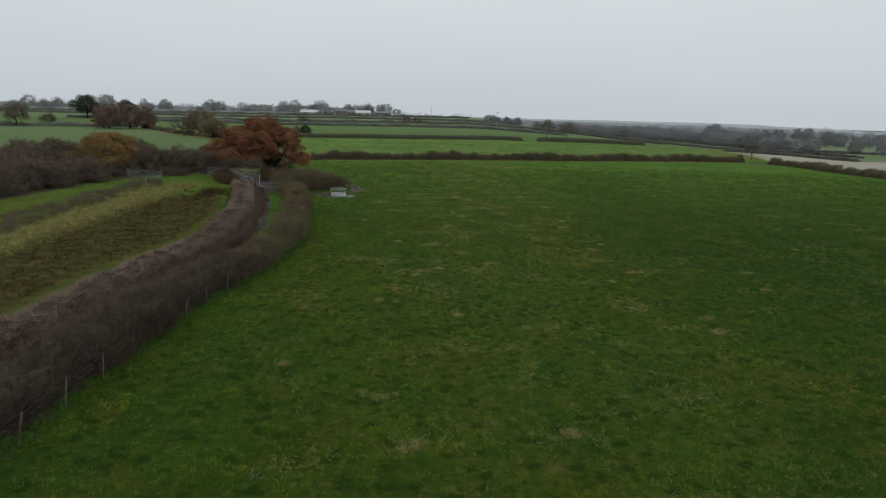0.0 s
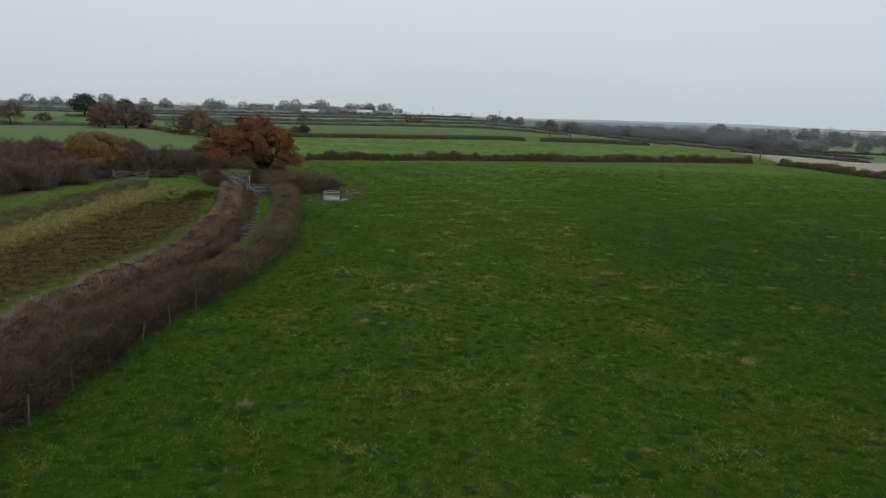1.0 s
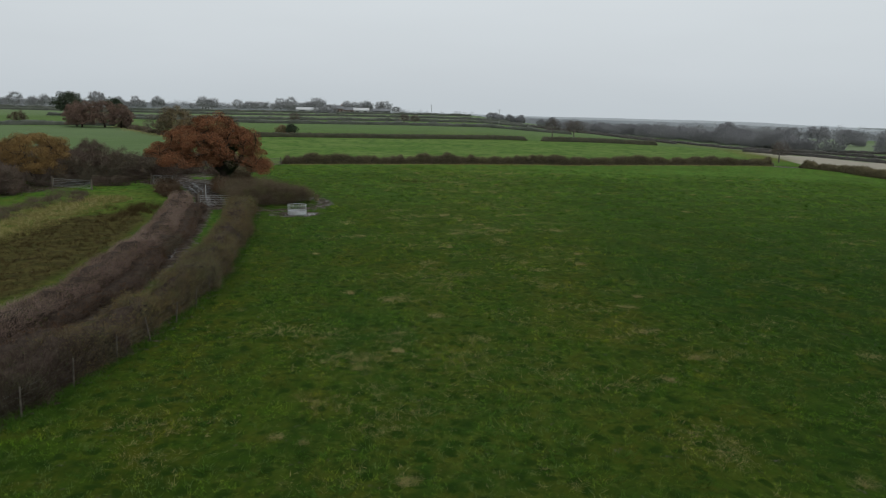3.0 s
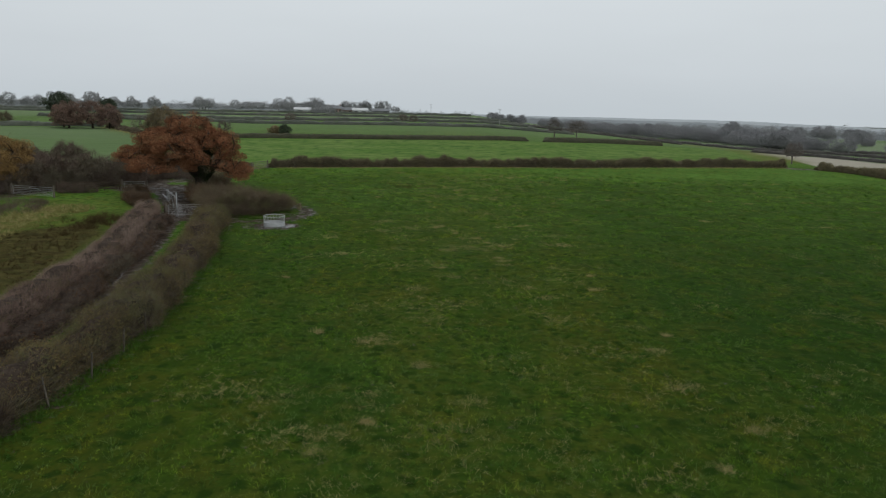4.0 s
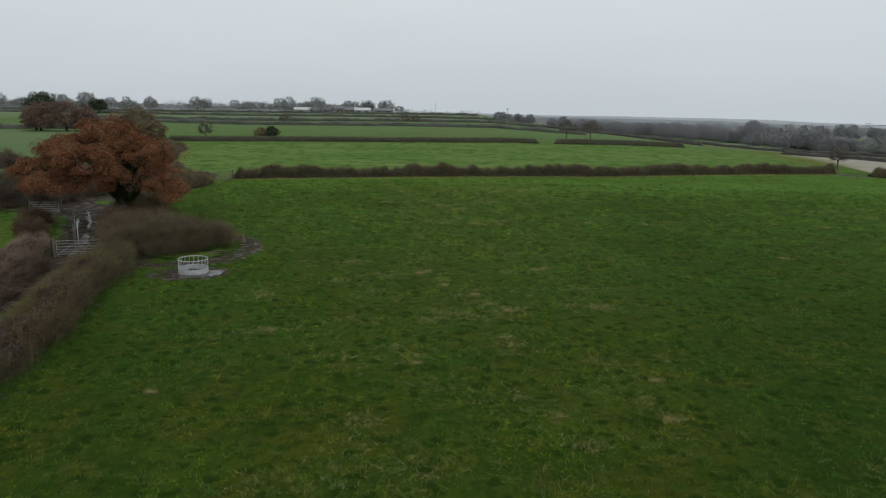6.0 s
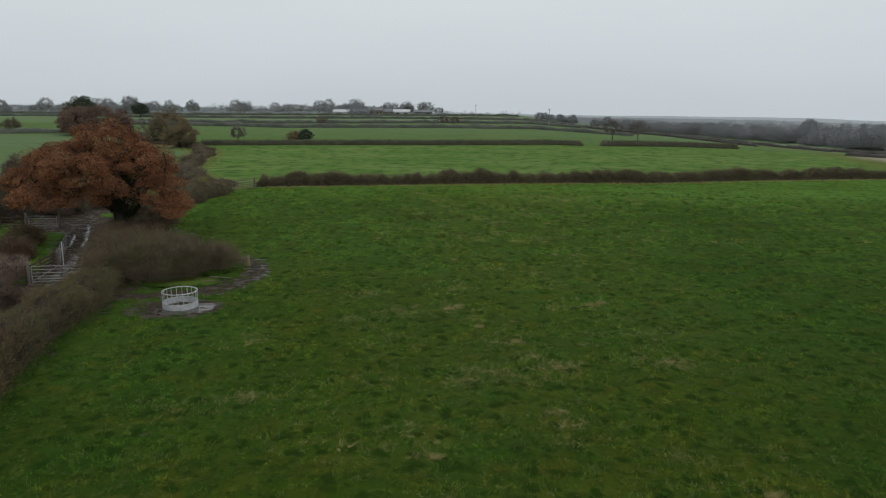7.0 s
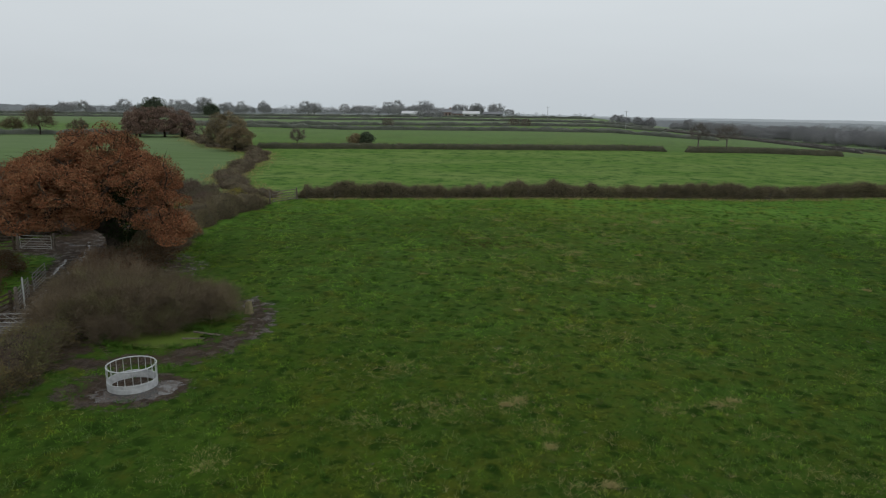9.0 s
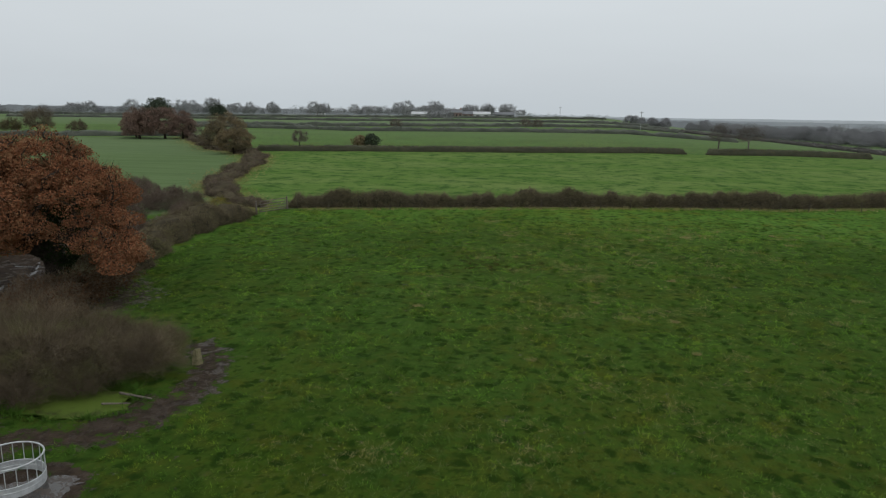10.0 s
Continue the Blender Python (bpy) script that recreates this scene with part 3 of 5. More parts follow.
    litter = np.minimum.reduce([dist_line(x, y, q) for q in ([(-55.5, 66), (-55, 88), (-54.5, 100), (-50, 113), (-45.5, 120), (-37, 128), (-35, 140)], [(-64, 76), (-62, 105), (-56, 126), (-44, 134)], [(-74, 92), (-74, 118), (-70, 140)])])
    mud = np.maximum(mud, 0.7 * soft(litter, 3.0, 5.5))
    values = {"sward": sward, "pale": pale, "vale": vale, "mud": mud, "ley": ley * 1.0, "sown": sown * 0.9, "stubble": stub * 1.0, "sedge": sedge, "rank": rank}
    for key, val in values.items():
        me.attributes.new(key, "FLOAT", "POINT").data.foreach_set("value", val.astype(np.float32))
    return tagged(new("ground", me), "damp green pasture with muddy patches and hedged fields beyond", "ground", kind="structure")


make_ground()


# ---------------------------------------------------------------- hedges
def hedge(name, pts, width, height, label, twigs=200, twig_len=0.5, twig_w=0.016, leaves=0, leaf=0.045, twig_mat=None, leaf_mat=None,
          rough=0.18, seed=1, core_mat=None, lean=0.0, category="hedge", base=0.0, core=True):
    """A hedge along a bent line: a solid core for the dark, shaded inner branches, a mass of twigs, and leaves."""
    rng = np.random.default_rng(seed)
    root = thing(name, pts[0][0], pts[0][1], land1(*pts[0]), label, category, "field hedges")
    step = 0.6 if width < 4 else 1.0
    if twigs < 60:
        step = 1.6
    x, y, tx, ty, s = polyline(pts, step)
    g = land(x, y)
    hh = height * (1 + rough * wob(s, seed, 11.0) + 0.4 * rough * wob(s, seed + 9, 2.3) + 0.3 * rough * wob(s, seed + 19, 0.9))
    ww = width * 0.5 * (1 + 0.7 * rough * wob(s, seed + 1, 7.0))
    off = 0.5 * rough * width * wob(s, seed + 2, 9.0)
    x, y = x - ty * off, y + tx * off
    org = np.array([pts[0][0], pts[0][1], land1(*pts[0])])
    # inner mass
    ring = 12
    ang = np.linspace(-0.25 * np.pi, 1.25 * np.pi, ring)
    cu, cv = np.cos(ang), np.sin(ang)
    cu = np.sign(cu) * np.abs(cu) ** 0.6
    cv = (np.sign(cv) * np.abs(cv) ** 0.7 + 0.72) / 1.72
    n = len(s)
    jit = 1 + 0.16 * rng.normal(size=(n, ring))
    taper = np.clip(np.minimum(s, s[-1] - s) / (0.6 * width), 0.25, 1)[:, None]
    cw, ch = ww[:, None] * 0.72 * cu * jit * taper, base + (hh[:, None] * 0.84 * np.clip(jit, 0.8, 1.15) * taper - base) * cv
    ch[:, (0, -1)] = base - (0.3 if base == 0 else 0)
    v = np.stack([x[:, None] - ty[:, None] * cw, y[:, None] + tx[:, None] * cw, g[:, None] + ch], -1).reshape(-1, 3)
    i, j = np.meshgrid(np.arange(n - 1), np.arange(ring - 1), indexing="ij")
    f = np.stack([i * ring + j, (i + 1) * ring + j, (i + 1) * ring + j + 1, i * ring + j + 1], -1).reshape(-1, 4)
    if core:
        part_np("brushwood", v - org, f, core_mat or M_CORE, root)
    # twigs
    total = int(twigs * s[-1])
    q = rng.uniform(0, s[-1], total)
    th = rng.uniform(-0.22 * np.pi, 1.22 * np.pi, total)
    rad = rng.uniform(0.62, 1.02, total)
    u = np.cos(th)
    u = np.sign(u) * np.abs(u) ** 0.6
    w = np.sin(th)
    w = (np.sign(w) * np.abs(w) ** 0.7 + 0.72) / 1.72
    ip = lambda a: np.interp(q, s, a)
    endt = np.clip(np.minimum(q, s[-1] - q) / (0.6 * width), 0.3, 1)
    px, py = ip(x), ip(y)
    nx, ny = -ip(ty), ip(tx)
    lat = ip(ww) * u * rad * endt
    up = base + np.clip(ip(hh) * w * (0.55 + 0.45 * rad) * endt - base, 0.02, None)
    tw_l = twig_len * rng.uniform(0.4, 1.25, total)
    p = np.stack([px + nx * lat, py + ny * lat, land(px, py) + np.maximum(up - 0.5 * tw_l * w, 0.02)], 1)
    d = unit(np.stack([nx * u * 0.7 + lean, ny * u * 0.7, 0.35 + 0.75 * w], 1) + 0.55 * rng.normal(size=(total, 3)))
    tv, tf = strands(p - org, d, tw_l, twig_w * rng.uniform(0.6, 1.5, total), rng)
    tagged(part_np("spray", tv, tf, twig_mat or M_TWIG, root), kind="stuff")
    if leaves:
        nl = int(leaves * s[-1])
        pick = rng.integers(0, total, nl)
        # leaves hang in drifts
        keep = wob(q[pick], seed + 5, 6.0) + 0.8 * rng.normal(size=nl) > -0.2
        pick = pick[keep]
        c = p[pick] + d[pick] * (tw_l[pick] * rng.uniform(0.3, 1.0, len(pick)))[:, None] + 0.05 * rng.normal(size=(len(pick), 3))
        lv, lf = leaf_quads(c - org, leaf * rng.uniform(0.6, 1.4, len(pick)), rng)
        tagged(part_np("foliage", lv, lf, leaf_mat or M_HAZELEAF, root), kind="stuff")
    return root


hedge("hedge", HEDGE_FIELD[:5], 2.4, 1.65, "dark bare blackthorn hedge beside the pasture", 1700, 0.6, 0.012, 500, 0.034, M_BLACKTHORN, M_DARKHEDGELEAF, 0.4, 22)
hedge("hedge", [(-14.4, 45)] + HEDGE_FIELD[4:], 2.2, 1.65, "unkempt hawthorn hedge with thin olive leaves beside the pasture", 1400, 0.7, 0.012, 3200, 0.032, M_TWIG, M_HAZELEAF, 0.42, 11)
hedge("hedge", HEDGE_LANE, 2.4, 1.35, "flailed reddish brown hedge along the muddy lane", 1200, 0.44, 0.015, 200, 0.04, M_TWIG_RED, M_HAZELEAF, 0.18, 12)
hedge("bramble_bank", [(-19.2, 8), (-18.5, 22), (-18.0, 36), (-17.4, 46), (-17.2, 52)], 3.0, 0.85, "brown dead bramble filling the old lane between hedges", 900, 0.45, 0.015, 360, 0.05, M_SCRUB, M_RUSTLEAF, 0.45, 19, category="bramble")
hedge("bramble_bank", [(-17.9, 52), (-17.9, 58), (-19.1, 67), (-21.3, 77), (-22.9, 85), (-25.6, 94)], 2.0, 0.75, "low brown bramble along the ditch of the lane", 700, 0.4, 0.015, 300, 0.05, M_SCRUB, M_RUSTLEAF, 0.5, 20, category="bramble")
hedge("bramble_bank", [(-39.6, 42), (-40.7, 64.5), (-41.9, 78), (-42.8, 92), (-43.3, 104)], 3.2, 0.5, "low bank of brown dead weeds beside the wet meadow", 420, 0.5, 0.018, 500, 0.04, M_SCRUB, M_OLIVELEAF, 1.0, 21, category="bramble", core=False)
hedge("hedge", HEDGE_FAR, 1.7, 1.55, "olive brown hawthorn hedge across the far end of the pasture", 480, 0.75, 0.024, 1900, 0.05, M_THORN, M_HEDGEMIX, 0.42, 13, M_THORNCORE)
hedge("hedge", HEDGE_EAST, 2.2, 1.6, "dark bare hedge along the east side of the pasture", 260, 0.6, 0.035, 400, 0.07, M_THORN, M_HEDGEMIX, 0.4, 14, M_FARCORE)
hedge("hedge", HEDGE_GATE, 3.0, 1.7, "olive brown bramble hedge between the oak and the field gate", 520, 0.5, 0.018, 2600, 0.045, M_TWIG, M_HEDGEMIX, 0.6, 15, M_THORNCORE)
hedge("hedge", HEDGE_MID, 3.0, 0.9, "ragged brown hedge along a sunken field bank", 330, 0.7, 0.03, 240, 0.07, M_SCRUB, M_HEDGEMIX, 0.8, 16, M_THORNCORE)
hedge("hedge", HEDGE_TWO, 2.0, 1.5, "trimmed dark hedge between two green fields", 160, 0.4, 0.05, 60, 0.09, M_TRIM, M_HAZELEAF, 0.06, 17, M_TRIM)
hedge("hedge", HEDGE_TWO_EAST, 2.0, 1.7, "trimmed dark hedge beyond a field gateway", 160, 0.4, 0.05, 60, 0.09, M_TRIM, M_HAZELEAF, 0.06, 18, M_TRIM)
# far boundaries
FAR_HEDGES = [
    [(-260, 225), (-172, 261), (-144, 273), (-122, 280)], [(-163, 354), (-131, 349), (-100, 346), (-87, 339), (-21, 357), (24, 357), (60, 352)],
    [(-200, 372), (-103, 386), (-26, 417), (29, 428), (50, 425)], [(-336, 442), (-270, 457), (-200, 462), (-129, 464), (-67, 490), (0, 494), (50, 474)],
    [(-420, 505), (-260, 515), (-190, 532), (-122, 557), (-33, 584), (20, 590)], [(50, 472), (72, 443), (99, 415), (107, 374), (112, 330), (120, 307), (142, 283), (149, 250)],
    [(40, 452), (62, 428), (84, 400), (93, 360), (99, 320)], [(131, 222), (124, 265), (109, 276)], [(150, 300), (180, 290), (260, 240)],
]
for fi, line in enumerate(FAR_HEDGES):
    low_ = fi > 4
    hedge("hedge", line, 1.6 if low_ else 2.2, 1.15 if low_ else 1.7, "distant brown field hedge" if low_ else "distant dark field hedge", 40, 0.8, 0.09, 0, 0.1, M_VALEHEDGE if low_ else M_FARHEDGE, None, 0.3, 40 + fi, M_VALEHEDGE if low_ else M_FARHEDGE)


# ---------------------------------------------------------------- trees
def tree_skeleton(h, w, trunk_h, n, rng, dome=1.0, low=0.2, belly=0.42, lobes=0.16, taper=0.0, shift=(0.0, 0.0), crown=None):
    """Ends of branches in a domed crown, or in a few heads given as (x, y, z, half widths), and the limbs that carry them."""
    k = np.arange(n) + 0.5
    cz = 1 - 1.72 * k / n
    az = k * 2.39996 + rng.normal(size=n) * 0.25
    rr = rng.uniform(0.3, 1, n) ** 0.45
    cr = np.sqrt(1 - cz * cz)
    cr = cr * (1 - taper * np.clip(cz, 0, 1))
    c = np.stack([cr * np.cos(az), cr * np.sin(az), cz], 1) * rr[:, None]
    lump = 1 + lobes * np.sin(3 * np.arctan2(c[:, 1], c[:, 0]) + rng.uniform(0, 6)) + 0.5 * min(lobes, 0.16) * rng.normal(size=n)
    mid = trunk_h * (1 - low) + (h - trunk_h * (1 - low)) * belly
    c = np.stack([c[:, 0] * w / 2 * lump, c[:, 1] * w / 2 * lump, mid + np.where(c[:, 2] > 0, c[:, 2] * (h - mid) * dome, c[:, 2] * (mid - trunk_h * (1 - low))) * np.clip(lump, 0.9, 1.05)], 1)
    c[:, 0] += shift[0]
    c[:, 1] += shift[1]
    if crown:
        heads = []
        for hx, hy, hz, ra, rb, rc in crown:
            m = int(n * ra * rb / sum(q[3] * q[4] for q in crown))
            k = np.arange(m) + 0.5
            cz = 1 - 1.45 * k / m
            az = k * 2.39996 + rng.normal(size=m) * 0.3
            rr = rng.uniform(0.35, 1, m) ** 0.4
            cr = np.sqrt(1 - cz * cz)
            heads.append(np.stack([hx + ra * rr * cr * np.cos(az), hy + rb * rr * cr * np.sin(az), hz + rc * rr * cz], 1))
        c = np.concatenate(heads)
    top = np.array([0.02 * w * rng.normal(), 0.02 * w * rng.normal(), trunk_h])
    nodes, parent = [np.zeros(3), top * np.array([0.5, 0.5, 0.5]), top], [-1, 0, 1]
    order = np.argsort(np.linalg.norm(c - top, axis=1))
    ends = []
    for k in order:
        arr = np.array(nodes[2:])
        d = np.linalg.norm(arr - c[k], axis=1) + 0.35 * np.maximum(0, arr[:, 2] - c[k][2])
        b = int(np.argmin(d)) + 2
        span = c[k] - nodes[b]
        length = np.linalg.norm(span)
        m = max(1, int(length / (0.13 * w)))
        last = b
        for i in range(1, m + 1):
            t = i / m
            q = nodes[b] + span * t + np.array([0, 0, 0.12 * length * math.sin(math.pi * t)])
            if i < m:
                q = q + rng.normal(size=3) * 0.06 * length
            nodes.append(q)
            parent.append(last)
            last = len(nodes) - 1
        ends.append(last)
    nodes, parent = np.array(nodes), np.array(parent)
    load = np.zeros(len(nodes))
    load[ends] = 1
    for i in range(len(nodes) - 1, 0, -1):
        load[parent[i]] += load[i]
    return nodes, parent, load, c


def tree(name, x, y, h, w, trunk_h, label, bark, leaf_mat, n=60, per=60, leaf=0.2, spread=0.09, seed=1, twigs=0, twig_w=0.03, twig_mat=None,
         trunk_r=None, turn=0.0, category="tree", group="", sides=6, dome=1.0, low=0.2, sink=0.1, belly=0.42, lobes=0.16, taper=0.0, flat=0.55, shift=(0.0, 0.0), vary=0.0, whip=1.0, crown=None):
    rng = np.random.default_rng(seed)
    root = thing(name, x, y, land1(x, y) - sink, label, category, group, turn=turn)
    nodes, parent, load, ends = tree_skeleton(h, w, trunk_h, n, rng, dome, low, belly, lobes, taper, shift, crown)
    r0 = trunk_r or 0.035 * h
    rad = r0 * (load / load[0]) ** 0.48
    rad = np.maximum(rad, 0.012 * r0 / 0.3)
    limbs, trunk = [], []
    for i in range(1, len(nodes)):
        pr = parent[i]
        r_a = rad[pr] if i < 3 else min(rad[pr], rad[i] * 1.25)
        seg = tube([nodes[pr], (nodes[pr] + nodes[i]) / 2, nodes[i]], [r_a * (1.35 if pr == 0 else 1), (r_a + rad[i]) / 2, rad[i]], sides if load[i] > 2 else 4)
        (trunk if i < 3 else limbs).append(seg)
    tv, tf = join_np(trunk)
    part_np("trunk", tv, tf, bark, root, smooth=True)
    lv, lf = join_np(limbs)
    part_np("branchwork", lv, lf, bark, root, smooth=True)
    if per and leaf_mat:
        cnt = rng.poisson(per * np.clip(1 + vary * rng.normal(size=len(ends)), 0.25, 2.2))
        idx = np.repeat(np.arange(len(ends)), cnt)
        off = rng.normal(size=(len(idx), 3))
        off = off / np.maximum(1, np.linalg.norm(off, axis=1, keepdims=True) / 1.6) * np.array([1, 1, flat]) * spread * w * rng.uniform(0.75, 1.25, len(ends))[idx][:, None]
        # sprays droop at their rim
        off[:, 2] -= 0.18 * np.hypot(off[:, 0], off[:, 1])
        v, f = leaf_quads(ends[idx] + off, leaf * rng.uniform(0.6, 1.4, len(idx)), rng, 0.6)
        tagged(part_np("crown", v, f, leaf_mat, root), kind="stuff")
    if twigs:
        idx = np.repeat(np.arange(len(ends)), twigs)
        mid = np.array([0, 0, 0.45 * h])
        out = unit(ends[idx] - mid)
        d = unit(out + 0.75 * rng.normal(size=(len(idx), 3)) + np.array([0, 0, 0.35]))
        p = ends[idx] + rng.normal(size=(len(idx), 3)) * spread * w * 0.5 - d * spread * w * 0.4
        v, f = strands(p, d, whip * spread * w * rng.uniform(0.7, 1.9, len(idx)), twig_w * rng.uniform(0.6, 1.4, len(idx)), rng)
        tagged(part_np("spray", v, f, twig_mat or M_TWIG_GREY, root), kind="stuff")
    return root


OAK_HEADS = [(-1.3, 0.3, 8.3, 2.9, 3.0, 1.8), (-4.6, -0.4, 6.6, 3.0, 2.8, 1.7), (-7.6, -1.0, 4.9, 2.3, 2.4, 1.2), (2.0, -0.3, 6.6, 2.7, 2.8, 1.9), (3.7, -0.8, 4.2, 1.7, 2.2, 1.8), (5.1, -1.2, 3.2, 1.2, 1.6, 1.2),
             (-1.6, -3.6, 6.0, 2.9, 2.0, 1.7), (0.7, -3.2, 4.7, 1.5, 1.4, 1.0), (-4.4, -4.2, 4.0, 2.3, 1.9, 1.2), (-1.4, -3.2, 4.1, 1.6, 1.4, 0.9), (-1.4, 4.0, 5.8, 3.4, 2.4, 2.0), (-5.2, 3.4, 5.0, 2.8, 2.4, 1.6)]
oak = tree("oak_tree", -27.6, 111.2, 10.4, 15.2, 3.0, "broad old oak with rust brown autumn leaves beside the lane", M_BARK, M_OAKLEAF, 330, 600, 0.062, 0.034, 101, 8, 0.03, M_BARK, trunk_r=0.62, sides=10, flat=0.5, vary=0.5, crown=OAK_HEADS)
tree("oak_tree", -54.6, 113.4, 7.4, 10.4, 1.8, "golden leaved oak above the dark thicket", M_BARK, M_GOLDLEAF, 100, 480, 0.085, 0.066, 102, 12, 0.03, M_TWIG, trunk_r=0.35, low=0.4, belly=0.34, lobes=0.09, flat=0.4)
ri = np.random.default_rng(31)
ia_, iz_ = ri.uniform(0, 2 * np.pi, 7600), ri.uniform(0.1, 1, 7600) ** 0.8 * 6.2
ir_ = 0.95 * (0.75 + 0.35 * np.sin(2.3 * iz_) + 0.16 * iz_) * ri.uniform(0.75, 1.1, 7600)
iv_, if_ = leaf_quads(np.stack([ir_ * np.cos(ia_), ir_ * np.sin(ia_), iz_], 1), ri.uniform(0.06, 0.12, 7600), ri, 0.3)
tagged(part_np("ivy", iv_, if_, M_IVY, oak, "dark green ivy round the trunk"), kind="stuff")
# maroon trees on the far field bank
for tx_, ty_, th_, tw_, ts_ in ((-125.5, 263, 9.2, 9.5, 103), (-119, 266, 9.8, 9.5, 104), (-113.2, 266, 8.4, 7.5, 105), (-130, 268, 8.0, 7.5, 106)):
    tree("field_tree", tx_, ty_, th_, tw_, 2.4, "maroon brown tree on a distant field bank", M_BARK, M_MAROON, 60, 330, 0.13, 0.085, ts_, 16, 0.06, M_TWIG, group="bank trees", low=0.9, lobes=0.08)
for tx_, ty_, th_, tw_, ts_, tm_ in ((-80.5, 231, 9.0, 9.5, 107, M_OCHRE), (-72, 218, 6.0, 7, 108, M_OCHRE), (-88, 237, 6.5, 8, 109, None)):
    tree("field_tree", tx_, ty_, th_, tw_, 1.8, "ochre brown tree on the field bank" if tm_ else "bare grey tree on the field bank", M_BARK, tm_, 60, 320 if tm_ else 0, 0.12, 0.085, ts_, 30, 0.06, M_TWIG_GREY, group="bank trees", low=0.6)
tree("holly_bush", -49, 246, 3.8, 3.2, 0.5, "dark evergreen holly bush in the hedge", M_BARK, M_DARKLEAF, 40, 60, 0.2, 0.13, 110, category="bush", low=0.8)
tree("thorn_bush", -52, 245.5, 3.6, 3.4, 0.5, "ochre leaved thorn bush in the hedge", M_BARK, M_OCHRE, 36, 40, 0.2, 0.13, 111, category="bush", low=0.8)
tree("thorn_tree", -67, 243, 4.6, 4.2, 1.2, "small bare thorn tree in the hedge", M_BARK, None, 50, 0, 0.2, 0.11, 112, 46, 0.045, M_TWIG_GREY, trunk_r=0.09)
tree("field_tree", 40.3, 282, 7.6, 6.5, 2.8, "bare grey tree standing in the far hedge", M_WARMTWIG, None, 60, 0, 0.2, 0.11, 113, 34, 0.045, M_WARMTWIG, trunk_r=0.2, group="hedge trees")
tree("field_tree", 49.5, 288, 7.4, 7.5, 2.6, "thinly leaved brown tree standing in the far hedge", M_WARMTWIG, M_MAROON, 60, 5, 0.12, 0.11, 114, 34, 0.045, M_WARMTWIG, trunk_r=0.2, group="hedge trees")
tree("field_tree", 88.5, 203, 5.4, 4.4, 2.0, "small brown tree beside the stubble field", M_WARMTWIG, M_MAROON, 50, 9, 0.12, 0.12, 115, 34, 0.04, M_WARMTWIG, trunk_r=0.16, group="hedge trees")
tree("field_tree", -160.7, 264, 8.6, 9, 2.4, "bare dark tree on a far hedge", M_BARK, None, 60, 0, 0.2, 0.12, 116, 60, 0.06, M_TWIG, trunk_r=0.22, group="hedge trees")
tree("field_tree", -174, 268, 5.2, 6, 1.4, "small bare tree on a far hedge", M_BARK, M_OLIVELEAF, 50, 40, 0.16, 0.12, 117, 40, 0.06, M_TWIG, trunk_r=0.14, group="hedge trees")
tree("field_tree", -153, 272, 4.8, 5.5, 1.6, "small bare tree on a far hedge", M_BARK, None, 50, 0, 0.25, 0.12, 118, 46, 0.06, M_TWIG, trunk_r=0.12, group="hedge trees")
tree("field_tree", -186, 367, 12.5, 11.5, 2.6, "dark evergreen oak behind the field trees", M_BARK, M_DARKLEAF, 60, 70, 0.4, 0.11, 119, group="hedge trees")
tree("field_tree", -205, 455, 8.5, 9, 2, "dark evergreen tree on a distant hedge", M_BARK, M_DARKLEAF, 50, 60, 0.4, 0.11, 120, group="hedge trees")
for tx_, ty_, ts_ in ((-72, 357, 122), (-22, 394, 123), (-16, 382, 124)):
    tree("thorn_tree", tx_, ty_, 4.6, 5.0, 1.2, "small bare thorn tree on a far hedge", M_TWIG_GREY, None, 50, 0, 0.2, 0.11, ts_, 40, 0.06, M_TWIG_GREY, trunk_r=0.12, group="hedge trees")
# bare shrubs of the thickets: a few kinds, set in drifts
shrubs = [
    tree("blackthorn_shrub", -56 - 2.5 * k, (92, 101, 96)[k], (3.6, 3.2, 4.2)[k], (4.6, 5.0, 4.4)[k], 0.5, "dark bare blackthorn shrub in a thicket", M_TWIG, M_HAZELEAF if k == 1 else M_RUSTLEAF, 60, 7, 0.07, 0.1, 140 + k, 75, 0.028, M_SCRUB, group="thicket shrubs", category="shrub", sides=4, low=1.0, belly=0.3)
    for k in range(3)
]
rt = np.random.default_rng(15)
